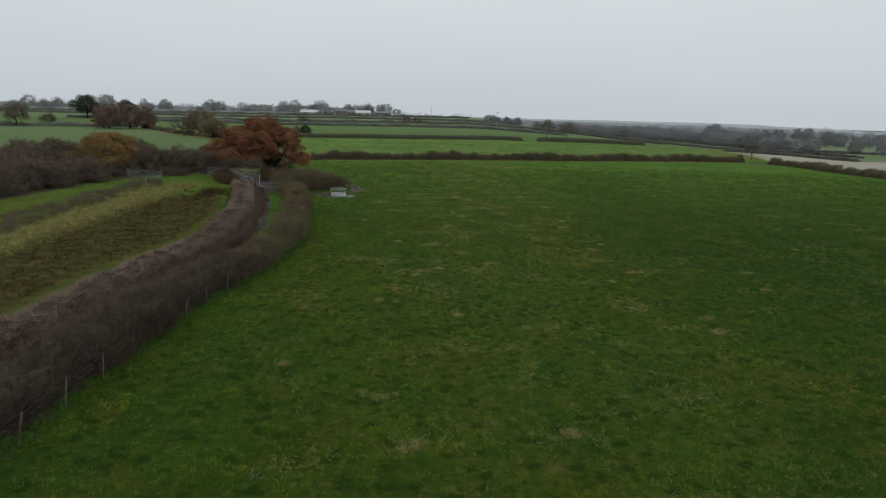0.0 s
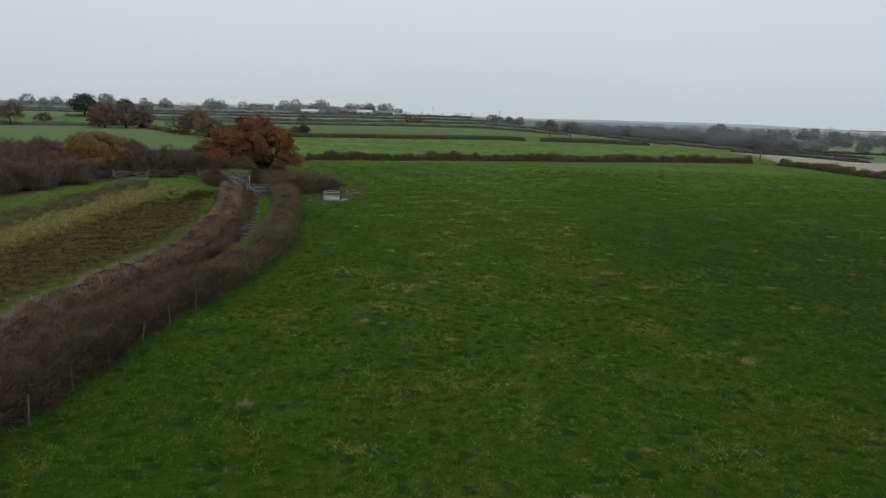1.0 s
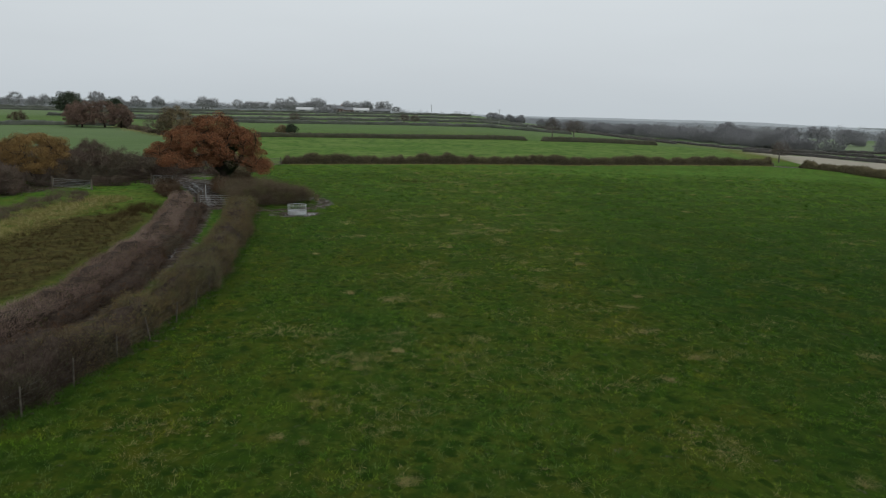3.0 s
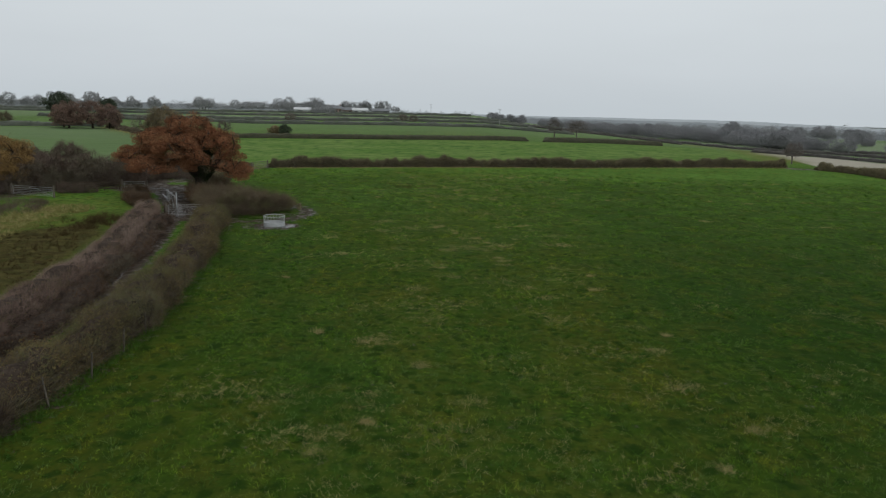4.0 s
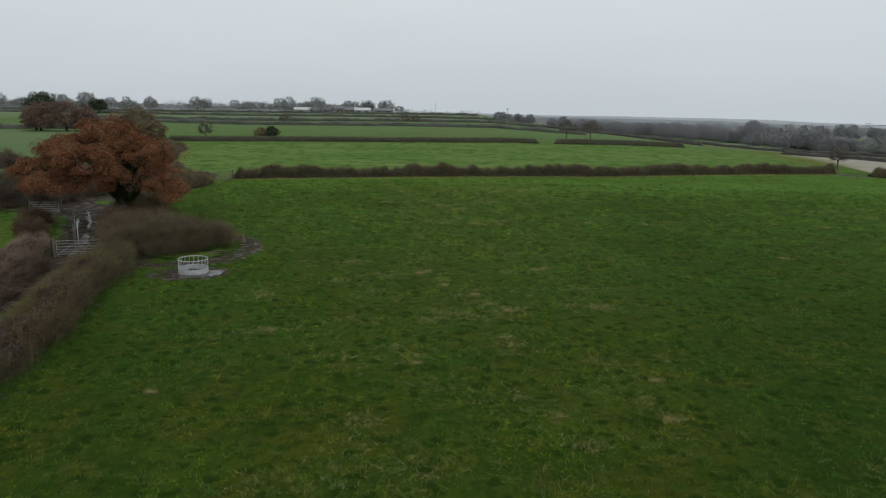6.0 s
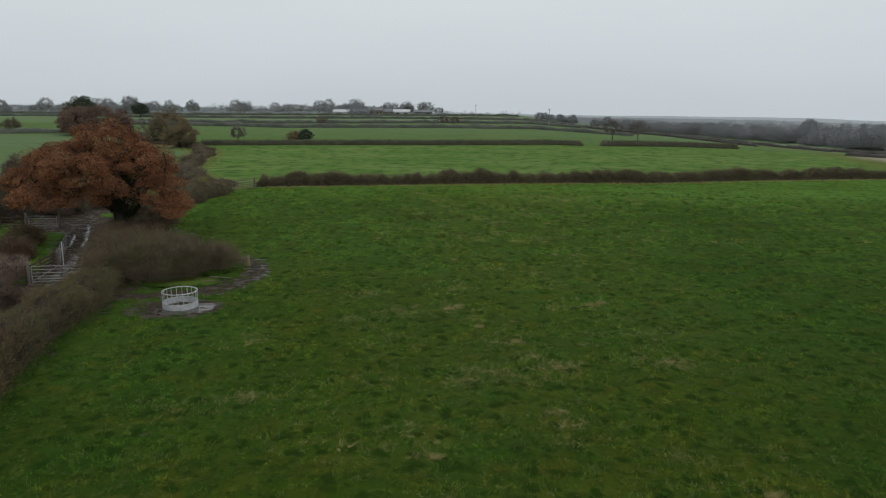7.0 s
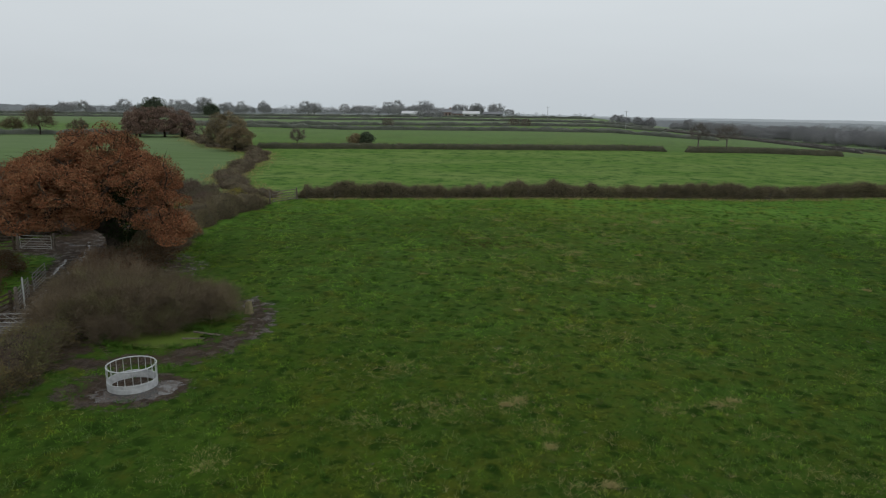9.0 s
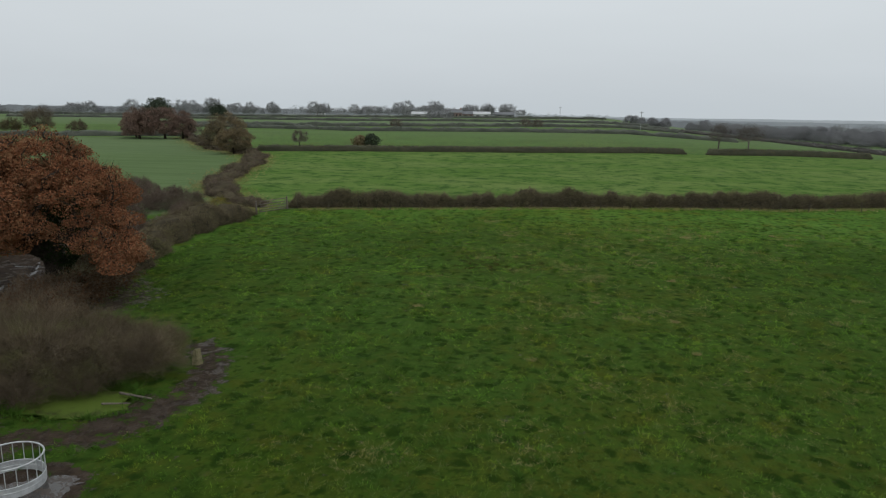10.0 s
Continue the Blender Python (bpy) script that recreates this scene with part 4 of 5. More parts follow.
for line, wide, cnt, lo, hi in (([(-55.5, 72), (-55, 88), (-54.5, 100), (-52, 109)], 2.0, 20, 0.8, 1.0), ([(-62, 80), (-62, 105), (-58, 125)], 5.0, 30, 0.8, 1.1), ([(-74, 92), (-74, 118), (-70, 140)], 6.0, 26, 0.8, 1.05),
                                ([(-50, 113), (-45.5, 120), (-42, 123)], 1.8, 16, 0.85, 1.15), ([(-40, 125), (-36, 132)], 1.4, 6, 0.45, 0.65), ([(-50, 124), (-46, 131), (-42, 138)], 3.0, 16, 0.5, 0.8), ([(-88, 120), (-84, 145), (-66, 158)], 5.0, 20, 0.7, 0.95),
                                ([(-35, 128), (-34, 139)], 0.9, 6, 0.32, 0.5), ([(-35.5, 139), (-40, 147), (-47, 152)], 2.0, 12, 0.35, 0.55), ([(-40, 134), (-46, 146), (-54, 158)], 3.0, 14, 0.45, 0.65), ([(-44.5, 111.0), (-41, 112.5)], 0.5, 4, 0.3, 0.4)):
    for t in (np.arange(cnt) + rt.uniform(0, 1, cnt)) / cnt:
        px_, py_, _, _, ss_ = polyline(line, 0.5)
        i_ = int(t * (len(px_) - 1))
        sx, sy, sc = px_[i_] + rt.normal() * wide * 0.6, py_[i_] + rt.normal() * wide * 0.6, rt.uniform(lo, hi)
        copy_thing(shrubs[rt.integers(0, 3)], pose(sx, sy, land1(sx, sy) - 0.1, 0, 0, rt.uniform(0, 360)) @ Matrix.Diagonal((sc * 1.1, sc * 1.1, sc, 1)))
# brambles round the foot of the oak
bush = tree("bramble_bush", -26.0, 106.4, 1.9, 3.0, 0.3, "dense brown bramble bush at the foot of the oak", M_TWIG, M_RUSTLEAF, 60, 60, 0.06, 0.12, 150, 60, 0.016, M_TWIG, group="brambles", category="bush", sides=4, low=0.9)
for sx, sy, sc in ((-25.0, 107.5, 1.0), (-25.6, 110.5, 1.2), (-26.4, 113.6, 1.2), (-27.0, 108.6, 1.1), (-28.2, 113.5, 1.2), (-23.9, 102.9, 0.9), (-24.6, 105.4, 1.0), (-34.0, 107.4, 1.0), (-33.0, 104.6, 0.8), (-31.6, 103.0, 0.8)):
    copy_thing(bush, pose(sx, sy, land1(sx, sy) - 0.1, 0, 0, sx * 50 % 360) @ Matrix.Diagonal((sc, sc, sc, 1)))
willow = tree("willow_shrub", -19.3, 99.2, 2.5, 4.0, 0.35, "thinly leaved willow shrub overhanging the pond", M_TWIG, M_HAZELEAF, 64, 16, 0.035, 0.11, 151, 130, 0.010, M_WILLOW, group="pond willows", category="shrub", sides=5, low=0.5, belly=0.5, lobes=0.3, whip=1.9)
for sx, sy, sc in ((-21.4, 97.6, 0.9), (-17.2, 100.3, 0.82), (-15.5, 101.5, 0.7), (-20.8, 101.6, 1.05), (-18.4, 102.6, 0.85), (-22.8, 101.0, 1.0), (-16.4, 103.4, 0.62), (-18.6, 97.4, 0.5), (-17.0, 98.9, 0.45)):
    copy_thing(willow, pose(sx, sy, land1(sx, sy) - 0.1, 0, 0, sx * 77 % 360) @ Matrix.Diagonal((sc, sc, sc * 0.95, 1)))
tree("thorn_bush", -33.6, 141.2, 2.0, 2.6, 0.3, "yellow leaved bush in the hedge beside the field gate", M_BARK, M_YELLOWLEAF, 40, 60, 0.07, 0.12, 121, 20, 0.02, M_TWIG, category="bush", low=0.8)
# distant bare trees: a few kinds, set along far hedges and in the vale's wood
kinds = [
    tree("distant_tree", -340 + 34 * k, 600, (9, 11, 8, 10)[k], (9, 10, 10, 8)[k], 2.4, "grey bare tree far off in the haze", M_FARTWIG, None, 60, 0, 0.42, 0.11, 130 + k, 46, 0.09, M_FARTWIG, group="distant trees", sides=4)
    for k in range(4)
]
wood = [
    tree("wood_tree", 150 + 9 * k, 400 + 20 * k, (11, 9, 12)[k], (10, 11, 9)[k], 2.0, "bare tree in the wood of the vale, greyed by painted haze", M_WOODTWIG, M_WOODTWIG, 70, 60, 0.24, 0.10, 160 + k, 26, 0.08, M_WOODTWIG, group="vale wood", sides=4, low=0.9, lobes=0.08)
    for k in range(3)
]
spots = []
rs = np.random.default_rng(5)
for a, b, cnt in (((-420, 505), (-122, 557), 13), ((-336, 442), (-67, 490), 4), ((-520, 640), (-60, 690), 46), ((-120, 605), (-45, 618), 15), ((-480, 560), (-130, 600), 22)):
    for t in rs.uniform(0, 1, cnt):
        spots.append((a[0] + (b[0] - a[0]) * t + rs.normal() * 3, a[1] + (b[1] - a[1]) * t + rs.normal() * 5, rs.uniform(0.6, 1.1) * (0.6 if cnt < 3 else 1)))
wooded = []
for k in range(210):
    t = rs.uniform(0, 1)
    sy = 318 + 320 * t
    wooded.append((136 + rs.uniform(0, 14 + 55 * t) - 45 * t * t, sy, rs.uniform(0.38, 0.78)))
for k in range(11):
    wooded.append((rs.uniform(152, 250), 255 + rs.uniform(0, 80), rs.uniform(0.55, 0.9)))
for a, b, cnt, lo, hi in (((138, 296), (200, 300), 12, 0.45, 0.65), ((178, 250), (240, 262), 6, 0.5, 0.75), ((150, 400), (330, 380), 20, 0.5, 0.8), ((190, 540), (420, 500), 24, 0.6, 0.9), ((25, 505), (60, 520), 9, 0.45, 0.6), ((66, 500), (120, 560), 10, 0.5, 0.8)):
    for t in rs.uniform(0, 1, cnt):
        wooded.append((a[0] + (b[0] - a[0]) * t + rs.normal() * 2.5, a[1] + (b[1] - a[1]) * t + rs.normal() * 6, rs.uniform(lo, hi)))
for k, (sx, sy, sc) in enumerate(spots + wooded):
    m = pose(sx, sy, land1(sx, sy) - 0.2, 0, 0, rs.uniform(0, 360)) @ Matrix.Diagonal((sc * rs.uniform(0.9, 1.3), sc * rs.uniform(0.9, 1.3), sc, 1))
    copy_thing(kinds[k % 4] if k < len(spots) else wood[k % 3], m)


# ---------------------------------------------------------------- ring feeder
def ring_feeder(x, y):
    root = thing("ring_feeder", x, y, land1(x, y) - 0.03, "galvanised steel ring feeder for cattle standing in mud", "feeder", turn=9)
    R, H, S = 0.97, 0.98, 0.37
    bm = bmesh.new()
    n = 64
    prof = [(R - 0.012, 0.0), (R + 0.012, 0.0), (R + 0.012, 0.20), (R + 0.022, 0.22), (R + 0.012, 0.24), (R + 0.012, S), (R - 0.012, S), (R - 0.012, 0.24), (R, 0.22), (R - 0.012, 0.20)]
    rings = [[bm.verts.new((r * math.cos(2 * math.pi * k / n), r * math.sin(2 * math.pi * k / n), z)) for r, z in prof] for k in range(n)]
    for k in range(n):
        a, b = rings[k], rings[(k + 1) % n]
        for i in range(len(prof)):
            bm.faces.new((a[i], b[i], b[(i + 1) % len(prof)], a[(i + 1) % len(prof)]))
    part("skirt", bm, M_STEEL, root, "dented grey sheet steel skirt")
    for nm, z, r in (("top_rail", H, 0.028), ("skirt_rail", S, 0.022), ("foot_rail", 0.02, 0.022)):
        ang = np.linspace(0, 2 * np.pi, 65)
        v, f = tube(np.stack([R * np.cos(ang), R * np.sin(ang), np.full(65, z)], 1), np.full(65, r), 8)
        part_np(nm, v, f, M_STEEL, root, smooth=True)
    bm = bmesh.new()
    bm_tube(bm, (0, 0, S), (0, 0, H), 0.014)
    first = part("bar", bm, M_STEEL, root)
    for k in range(20):
        a = 2 * math.pi * (k + 0.5) / 20
        ob = first if k == 0 else new("bar", first.data)
        ob.parent = root
        ob.location = (R * math.cos(a), R * math.sin(a), 0)
    return root


ring_feeder(-14.1, 92.3)


# ---------------------------------------------------------------- gates and fences
def gate(p, q, label, mat, height=1.15, rails=6, brace=True, bar=0.02):
    """A tubular field gate hung between p and q."""
    px, py = p
    length = math.hypot(q[0] - px, q[1] - py)
    root = thing("field_gate", px, py, land1(px, py), label, "gate", "field gates", turn=math.degrees(math.atan2(q[1] - py, q[0] - px)))
    for nm, a, b, r in (("hanging_stile", (0.03, 0, 0.1), (0.03, 0, height), 0.025), ("closing_stile", (length - 0.03, 0, 0.1), (length - 0.03, 0, height), 0.025)):
        bm = bmesh.new()
        bm_tube(bm, a, b, r)
        stile = part(nm, bm, mat, root)
        for hz in ((0.25, 0.95) if nm == "hanging_stile" else (0.7,)):
            bm = bmesh.new()
            bm_tube(bm, (a[0], -0.05, hz), (a[0], 0.05, hz), 0.032)
            bm_box(bm, (a[0] - 0.12, -0.012, hz - 0.03), (a[0] + 0.12, 0.012, hz + 0.03))
            part("hinge" if nm == "hanging_stile" else "latch", bm, M_DULLSTEEL, stile)
    for k in range(rails):
        z = 0.14 + (height - 0.14) * (k / (rails - 1)) ** 1.15
        bm = bmesh.new()
        bm_tube(bm, (0, 0, z), (length, 0, z), bar)
        part("rail", bm, mat, root)
    if brace:
        for a, b in (((0.05, 0.03, 0.15), (length * 0.5, 0.03, height)), ((length - 0.05, 0.03, 0.15), (length * 0.5, 0.03, height))):
            bm = bmesh.new()
            bm_tube(bm, a, b, 0.016)
            part("brace", bm, mat, root)
    return root


def gate_post(x, y, h=1.5, r=0.1, mat=None):
    bm = bmesh.new()
    bmesh.ops.create_cone(bm, cap_ends=True, segments=12, radius1=r, radius2=r * 0.92, depth=h, matrix=Matrix.Translation((0, 0, h / 2 - 0.15)))
    bmesh.ops.create_cone(bm, cap_ends=True, segments=12, radius1=r * 0.92, radius2=r * 0.4, depth=0.06, matrix=Matrix.Translation((0, 0, h - 0.12)))
    me = bpy.data.meshes.new("gate_post")
    bm.to_mesh(me)
    bm.free()
    me.materials.append(mat or M_WOOD)
    ob = new("gate_post", me)
    ob.location = (x, y, land1(x, y))
    return tagged(ob, "weathered wooden gate post set in the ground", "post", "gate posts")


gate((-25.9, 96.3), (-22.6, 97.2), "galvanised five bar gate closed across the muddy lane", M_GATE)
gate((-27.0, 100.9), (-28.6, 103.6), "galvanised gate standing open along the lane", M_DULLSTEEL)
gate((-28.8, 104.2), (-30.4, 107.2), "galvanised gate standing open beside the lane", M_DULLSTEEL)
gate((-49.3, 108.6), (-43.8, 107.2), "long galvanised gate at the meadow corner", M_GATE)
gate((-38.9, 114.8), (-36.3, 115.1), "galvanised gate into the muddy yard", M_GATE)
gate((-30.3, 143.6), (-29.0, 147.2), "weathered wooden field gate in the far corner", M_WOOD, 1.25, 5, True, 0.045)
for gx, gy in ((-26.05, 96.25), (-22.4, 97.25), (-26.9, 100.7), (-49.5, 108.65), (-43.6, 107.15), (-39.1, 114.8), (-36.1, 115.15), (-30.4, 143.0), (-28.9, 147.4)):
    gate_post(gx, gy)
pale = gate_post(-26.95, 101.3, 1.9, 0.045, M_STEEL)
tagged(pale, "pale steel post beside the open gates", "post", "gate posts")


def post_fence(pts, spacing, label, wires=(0.5, 0.8, 1.05), h=1.2, seed=3, wire_r=0.002):
    """Wooden stakes with plain wire."""
    rng = np.random.default_rng(seed)
    root = thing("wire_fence", pts[0][0], pts[0][1], land1(*pts[0]), label, "fence")
    org = Vector((pts[0][0], pts[0][1], land1(*pts[0])))
    x, y, tx, ty, s = polyline(pts, spacing)
    bm = bmesh.new()
    bmesh.ops.create_cone(bm, cap_ends=True, segments=8, radius1=0.038, radius2=0.034, depth=h + 0.2, matrix=Matrix.Translation((0, 0, h / 2 - 0.1)))
    first = part("post", bm, M_STAKE, root)
    for k in range(len(x)):
        ob = first if k == 0 else new("post", first.data)
        ob.parent = root
        lean = rng.normal(size=2) * 5
        ob.matrix_basis = pose(x[k] - org.x, y[k] - org.y, land1(x[k], y[k]) - org.z, lean[0], lean[1], rng.uniform(0, 360))
    for w in wires:
        p = np.stack([x - org.x, y - org.y, land(x, y) - org.z + w], 1)
        v, f = tube(p, np.full(len(p), wire_r), 4)
        part_np("wire", v, f, M_DULLSTEEL, root)
    return root


post_fence([(-14.3, 16), (-14.2, 26), (-14.1, 34), (-13.6, 41), (-12.35, 50), (-12.1, 57), (-13.4, 67), (-16.2, 80), (-18.9, 91)], 2.9, "weathered stakes and wire in front of the hedge")
post_fence([(-27.5, 146.9), (-10.3, 151.8), (5, 155.8), (27, 160), (50, 168.6), (78, 183)], 3.3, "weathered stakes and wire along the far hedge", seed=5)
post_fence([(-49.8, 108.4), (-51.0, 103), (-52, 96), (-52.5, 84), (-53, 70)], 3.0, "stakes and wire at the foot of the thicket", seed=6)


def rail_fence(p, q, label, h=1.15, n=3, rails=4):
    length = math.hypot(q[0] - p[0], q[1] - p[1])
    root = thing("rail_fence", p[0], p[1], land1(*p), label, "fence", turn=math.degrees(math.atan2(q[1] - p[1], q[0] - p[0])))
    for k in range(n + 1):
        bm = bmesh.new()
        bm_box(bm, (length * k / n - 0.06, -0.06, -0.1), (length * k / n + 0.06, 0.06, h + 0.08))
        bmesh.ops.bevel(bm, geom=bm.edges[:], offset=0.012, segments=1, affect="EDGES")
        part("post", bm, M_RAILWOOD, root)
    for k in range(rails):
        z = 0.25 + (h - 0.3) * k / (rails - 1)
        bm = bmesh.new()
        bm_box(bm, (-0.1, -0.1, z - 0.05), (length + 0.1, -0.064, z + 0.05))
        part("rail", bm, M_RAILWOOD, root)
    return root


rail_fence((-26.3, 96.4), (-27.3, 100.7), "dark wooden rails beside the lane gate", 1.1, 2)
rail_fence((-39.4, 114.7), (-46, 112.0), "dark wooden rails beside the yard gate", 1.1, 4)


# ---------------------------------------------------------------- pond and puddles
def sheet(name, cx, cy, rx, ry, z, mat, label, turn=0.0, seed=1, wobble=0.18, category="water", kind="structure"):
    """A thin uneven pool lying in a hollow."""
    ang = np.linspace(0, 2 * np.pi, 48, endpoint=False)
    r = 1 + wobble * (wob(np.cos(ang) * 3 + np.sin(ang) * 2, seed, 3.0) + 0.6 * wob(np.sin(2 * ang) * 2, seed + 1, 2.0))
    bm = bmesh.new()
    top = [bm.verts.new((rx * q * math.cos(a), ry * q * math.sin(a), 0)) for a, q in zip(ang, r)]
    bot = [bm.verts.new((v.co.x, v.co.y, -0.05)) for v in top]
    bm.faces.new(top)
    for i in range(48):
        bm.faces.new((top[i - 1], bot[i - 1], bot[i], top[i]))
    me = bpy.data.meshes.new(name)
    bm.to_mesh(me)
    bm.free()
    me.materials.append(mat)
    ob = new(name, me)
    ob.matrix_world = pose(cx, cy, z, 0, 0, turn)
    return tagged(ob, label, category, kind=kind)


sheet("pond", -16.7, 98.3, 2.5, 1.6, -0.06, M_WEED, "still pond covered with green duckweed", 6, 3)
sheet("puddle", -13.55, 91.75, 1.75, 0.95, 0.012, M_PUDDLE, "muddy puddle round the foot of the ring feeder", 36, 4, 0.22)


def rut(pts, width, label, seed):
    """A long wet wheel rut lying along the lane."""
    x, y, tx, ty, s = polyline(pts, 0.3)
    side = 0.12 * wob(s, seed, 4.0)
    x, y = x - ty * side, y + tx * side
    w = width * np.clip(0.75 + 0.4 * wob(s, seed + 1, 6.5) + 0.12 * wob(s, seed + 2, 1.7), 0.3, 1.3) * np.clip(np.minimum(s, s[-1] - s) / 0.8, 0.1, 1)
    z = land(x, y) + 0.016
    n = len(s)
    v = np.concatenate([np.stack([x - ty * w, y + tx * w, z], 1), np.stack([x + ty * w, y - tx * w, z], 1), np.stack([x + ty * w, y - tx * w, z - 0.06], 1), np.stack([x - ty * w, y + tx * w, z - 0.06], 1)])
    i = np.arange(n - 1)
    f = np.concatenate([np.stack([n * a + i, n * b + i, n * b + i + 1, n * a + i + 1], 1) for a, b in ((0, 1), (1, 2), (2, 3), (3, 0))])
    return tagged(new("puddle", mesh_np("puddle", v, f, M_PUDDLE)), label, "puddle", kind="structure")


for line, wd_, sd_ in (([(-17.0, 56), (-17.5, 63)], 0.2, 5), ([(-18.6, 69), (-19.8, 74)], 0.25, 15), ([(-20.6, 79), (-22.6, 86)], 0.18, 16), ([(-24.4, 95.4), (-25.6, 98.9), (-26.9, 102.4), (-28.6, 105.6)], 0.62, 6), ([(-29.2, 107.2), (-30.6, 110.0), (-32.0, 112.6)], 0.2, 26),
                       ([(-25.5, 95.0), (-26.6, 98.6)], 0.2, 7), ([(-30.4, 107.6), (-32.0, 110.4), (-33.2, 112.8)], 0.14, 27), ([(-31.5, 111.8), (-33.4, 115.2), (-36, 119)], 0.26, 8), ([(-33.5, 117.8), (-36, 117.2), (-38.5, 118.4)], 0.25, 9)):
    rut(line, wd_, "wet rut full of muddy water in the lane", sd_)


def log(x, y, z, length, r, turn, tilt, label):
    bm = bmesh.new()
    bmesh.ops.create_cone(bm, cap_ends=True, segments=10, radius1=r, radius2=r * 0.7, depth=length)
    bmesh.ops.bevel(bm, geom=[e for e in bm.edges if len(e.link_faces) == 2 and e.calc_face_angle() > 1], offset=0.01, segments=1, affect="EDGES")
    me = bpy.data.meshes.new("log")
    bm.to_mesh(me)
    bm.free()
    me.materials.append(M_WOOD)
    ob = new("log", me)
    ob.matrix_world = pose(x, y, z, 90, tilt, turn)
    return tagged(ob, label, "log", "logs by the pond")


log(-14.4, 99.0, 0.1, 1.6, 0.055, 82, 0, "pale fallen pole at the edge of the pond")
log(-14.7, 98.2, 0.08, 1.1, 0.045, 105, 0, "pale fallen branch at the edge of the pond")


def stump(x, y):
    """A short broken trunk with a slanting top."""
    rng = np.random.default_rng(9)
    bm = bmesh.new()
    bmesh.ops.create_cone(bm, cap_ends=True, segments=14, radius1=0.26, radius2=0.17, depth=0.7, matrix=Matrix.Translation((0, 0, 0.3)))
    for v in bm.verts:
        k = 1 + 0.12 * math.sin(5 * math.atan2(v.co.y, v.co.x)) + 0.05 * rng.normal()
        v.co.x, v.co.y = v.co.x * k, v.co.y * k
        if v.co.z > 0.4:
            v.co.z += 0.35 * v.co.x + 0.04 * rng.normal()
    me = bpy.data.meshes.new("tree_stump")
    bm.to_mesh(me)
    bm.free()
    me.materials.append(M_MOSSY)
    ob = new("tree_stump", me)
    ob.location = (x, y, land1(x, y))
    return tagged(ob, "pale mossy tree stump at the muddy edge of the pond", "stump")


stump(-14.0, 103.0)
rail_fence((-21.7, 97.0), (-19.0, 98.3), "short dark wooden rails beside the pond", 0.95, 2, 2)


# ---------------------------------------------------------------- farmstead on the rise
def barn(name, x, y, lx, ly, eave, ridge, wall, roof, label, turn=0.0, category="barn", doors=2):
    root = thing(name, x, y, land1(x, y) - 0.3, label, category, "farm buildings", turn=turn)
    bm = bmesh.new()
    bm_box(bm, (-lx / 2, -ly / 2, 0), (lx / 2, ly / 2, eave))
    part("wall", bm, wall, root)
    bm = bmesh.new()
    o = 0.4
    prof = [(-ly / 2 - o, eave - 0.1), (0, ridge), (ly / 2 + o, eave - 0.1), (ly / 2 + o, eave + 0.08), (0, ridge + 0.2), (-ly / 2 - o, eave + 0.08)]
    a = [bm.verts.new((-lx / 2 - o, p, z)) for p, z in prof]
    b = [bm.verts.new((lx / 2 + o, p, z)) for p, z in prof]
    for i in range(6):
        bm.faces.new((a[i], a[(i + 1) % 6], b[(i + 1) % 6], b[i]))
    bm.faces.new((a[0], a[5], a[4], a[1]))
    bm.faces.new((a[1], a[4], a[3], a[2]))
    bm.faces.new((b[0], b[1], b[4], b[5]))
    bm.faces.new((b[1], b[2], b[3], b[4]))
    top = part("roof", bm, roof, root)
    if category == "house":
        bm = bmesh.new()
        bm_box(bm, (lx * 0.3, -0.5, ridge - 0.6), (lx * 0.3 + 0.9, 0.5, ridge + 1.3))
        part("chimney", bm, M_BRICK, top)
    for sx in (-1, 1):
        bm = bmesh.new()
        t = [bm.verts.new((sx * (lx / 2 - dx), p, z)) for dx in (0, 0.2) for p, z in ((-ly / 2, eave), (ly / 2, eave), (0, ridge - 0.1))]
        bm.faces.new(t[:3])
        bm.faces.new(t[3:])
        part("gable", bm, wall, root)
    for k in range(doors):
        cx = lx * ((k + 0.5) / doors - 0.5)
        bm = bmesh.new()
        bm_box(bm, (cx - lx / doors * 0.22, -ly / 2 - 0.06, 0.3), (cx + lx / doors * 0.22, -ly / 2 + 0.1, eave * 0.75))
        part("door" if category == "barn" else "window", bm, M_DARKOPEN, root)
    return root


barn("barn", -108, 572, 18, 10, 2.6, 4.2, M_WHITE, M_WHITE, "long white roofed cattle shed on the rise", 5)
barn("barn", -96, 580, 10, 8, 2.8, 4.4, M_SLATE, M_SLATE, "low grey farm shed", 5)
barn("farmhouse", -87, 585, 7.5, 6, 3.8, 6.0, M_BRICK, M_SLATE, "red brick farmhouse among trees", 8, "house", 3)
barn("barn", -79, 588, 8, 7, 2.8, 4.8, M_BRICK, M_SLATE, "red brick barn with a grey roof", 8)
barn("barn", -69, 588, 12, 9, 2.8, 4.5, M_WHITE, M_WHITE, "white clad barn on the rise", 8)
barn("barn", -54, 600, 14, 9, 2.6, 4.2, M_SLATE, M_SLATE, "dark low farm building", 8)
barn("farmhouse", -205, 620, 7, 6, 3.5, 5.5, M_WHITE, M_SLATE, "small white cottage among far trees", 15, "house", 3)


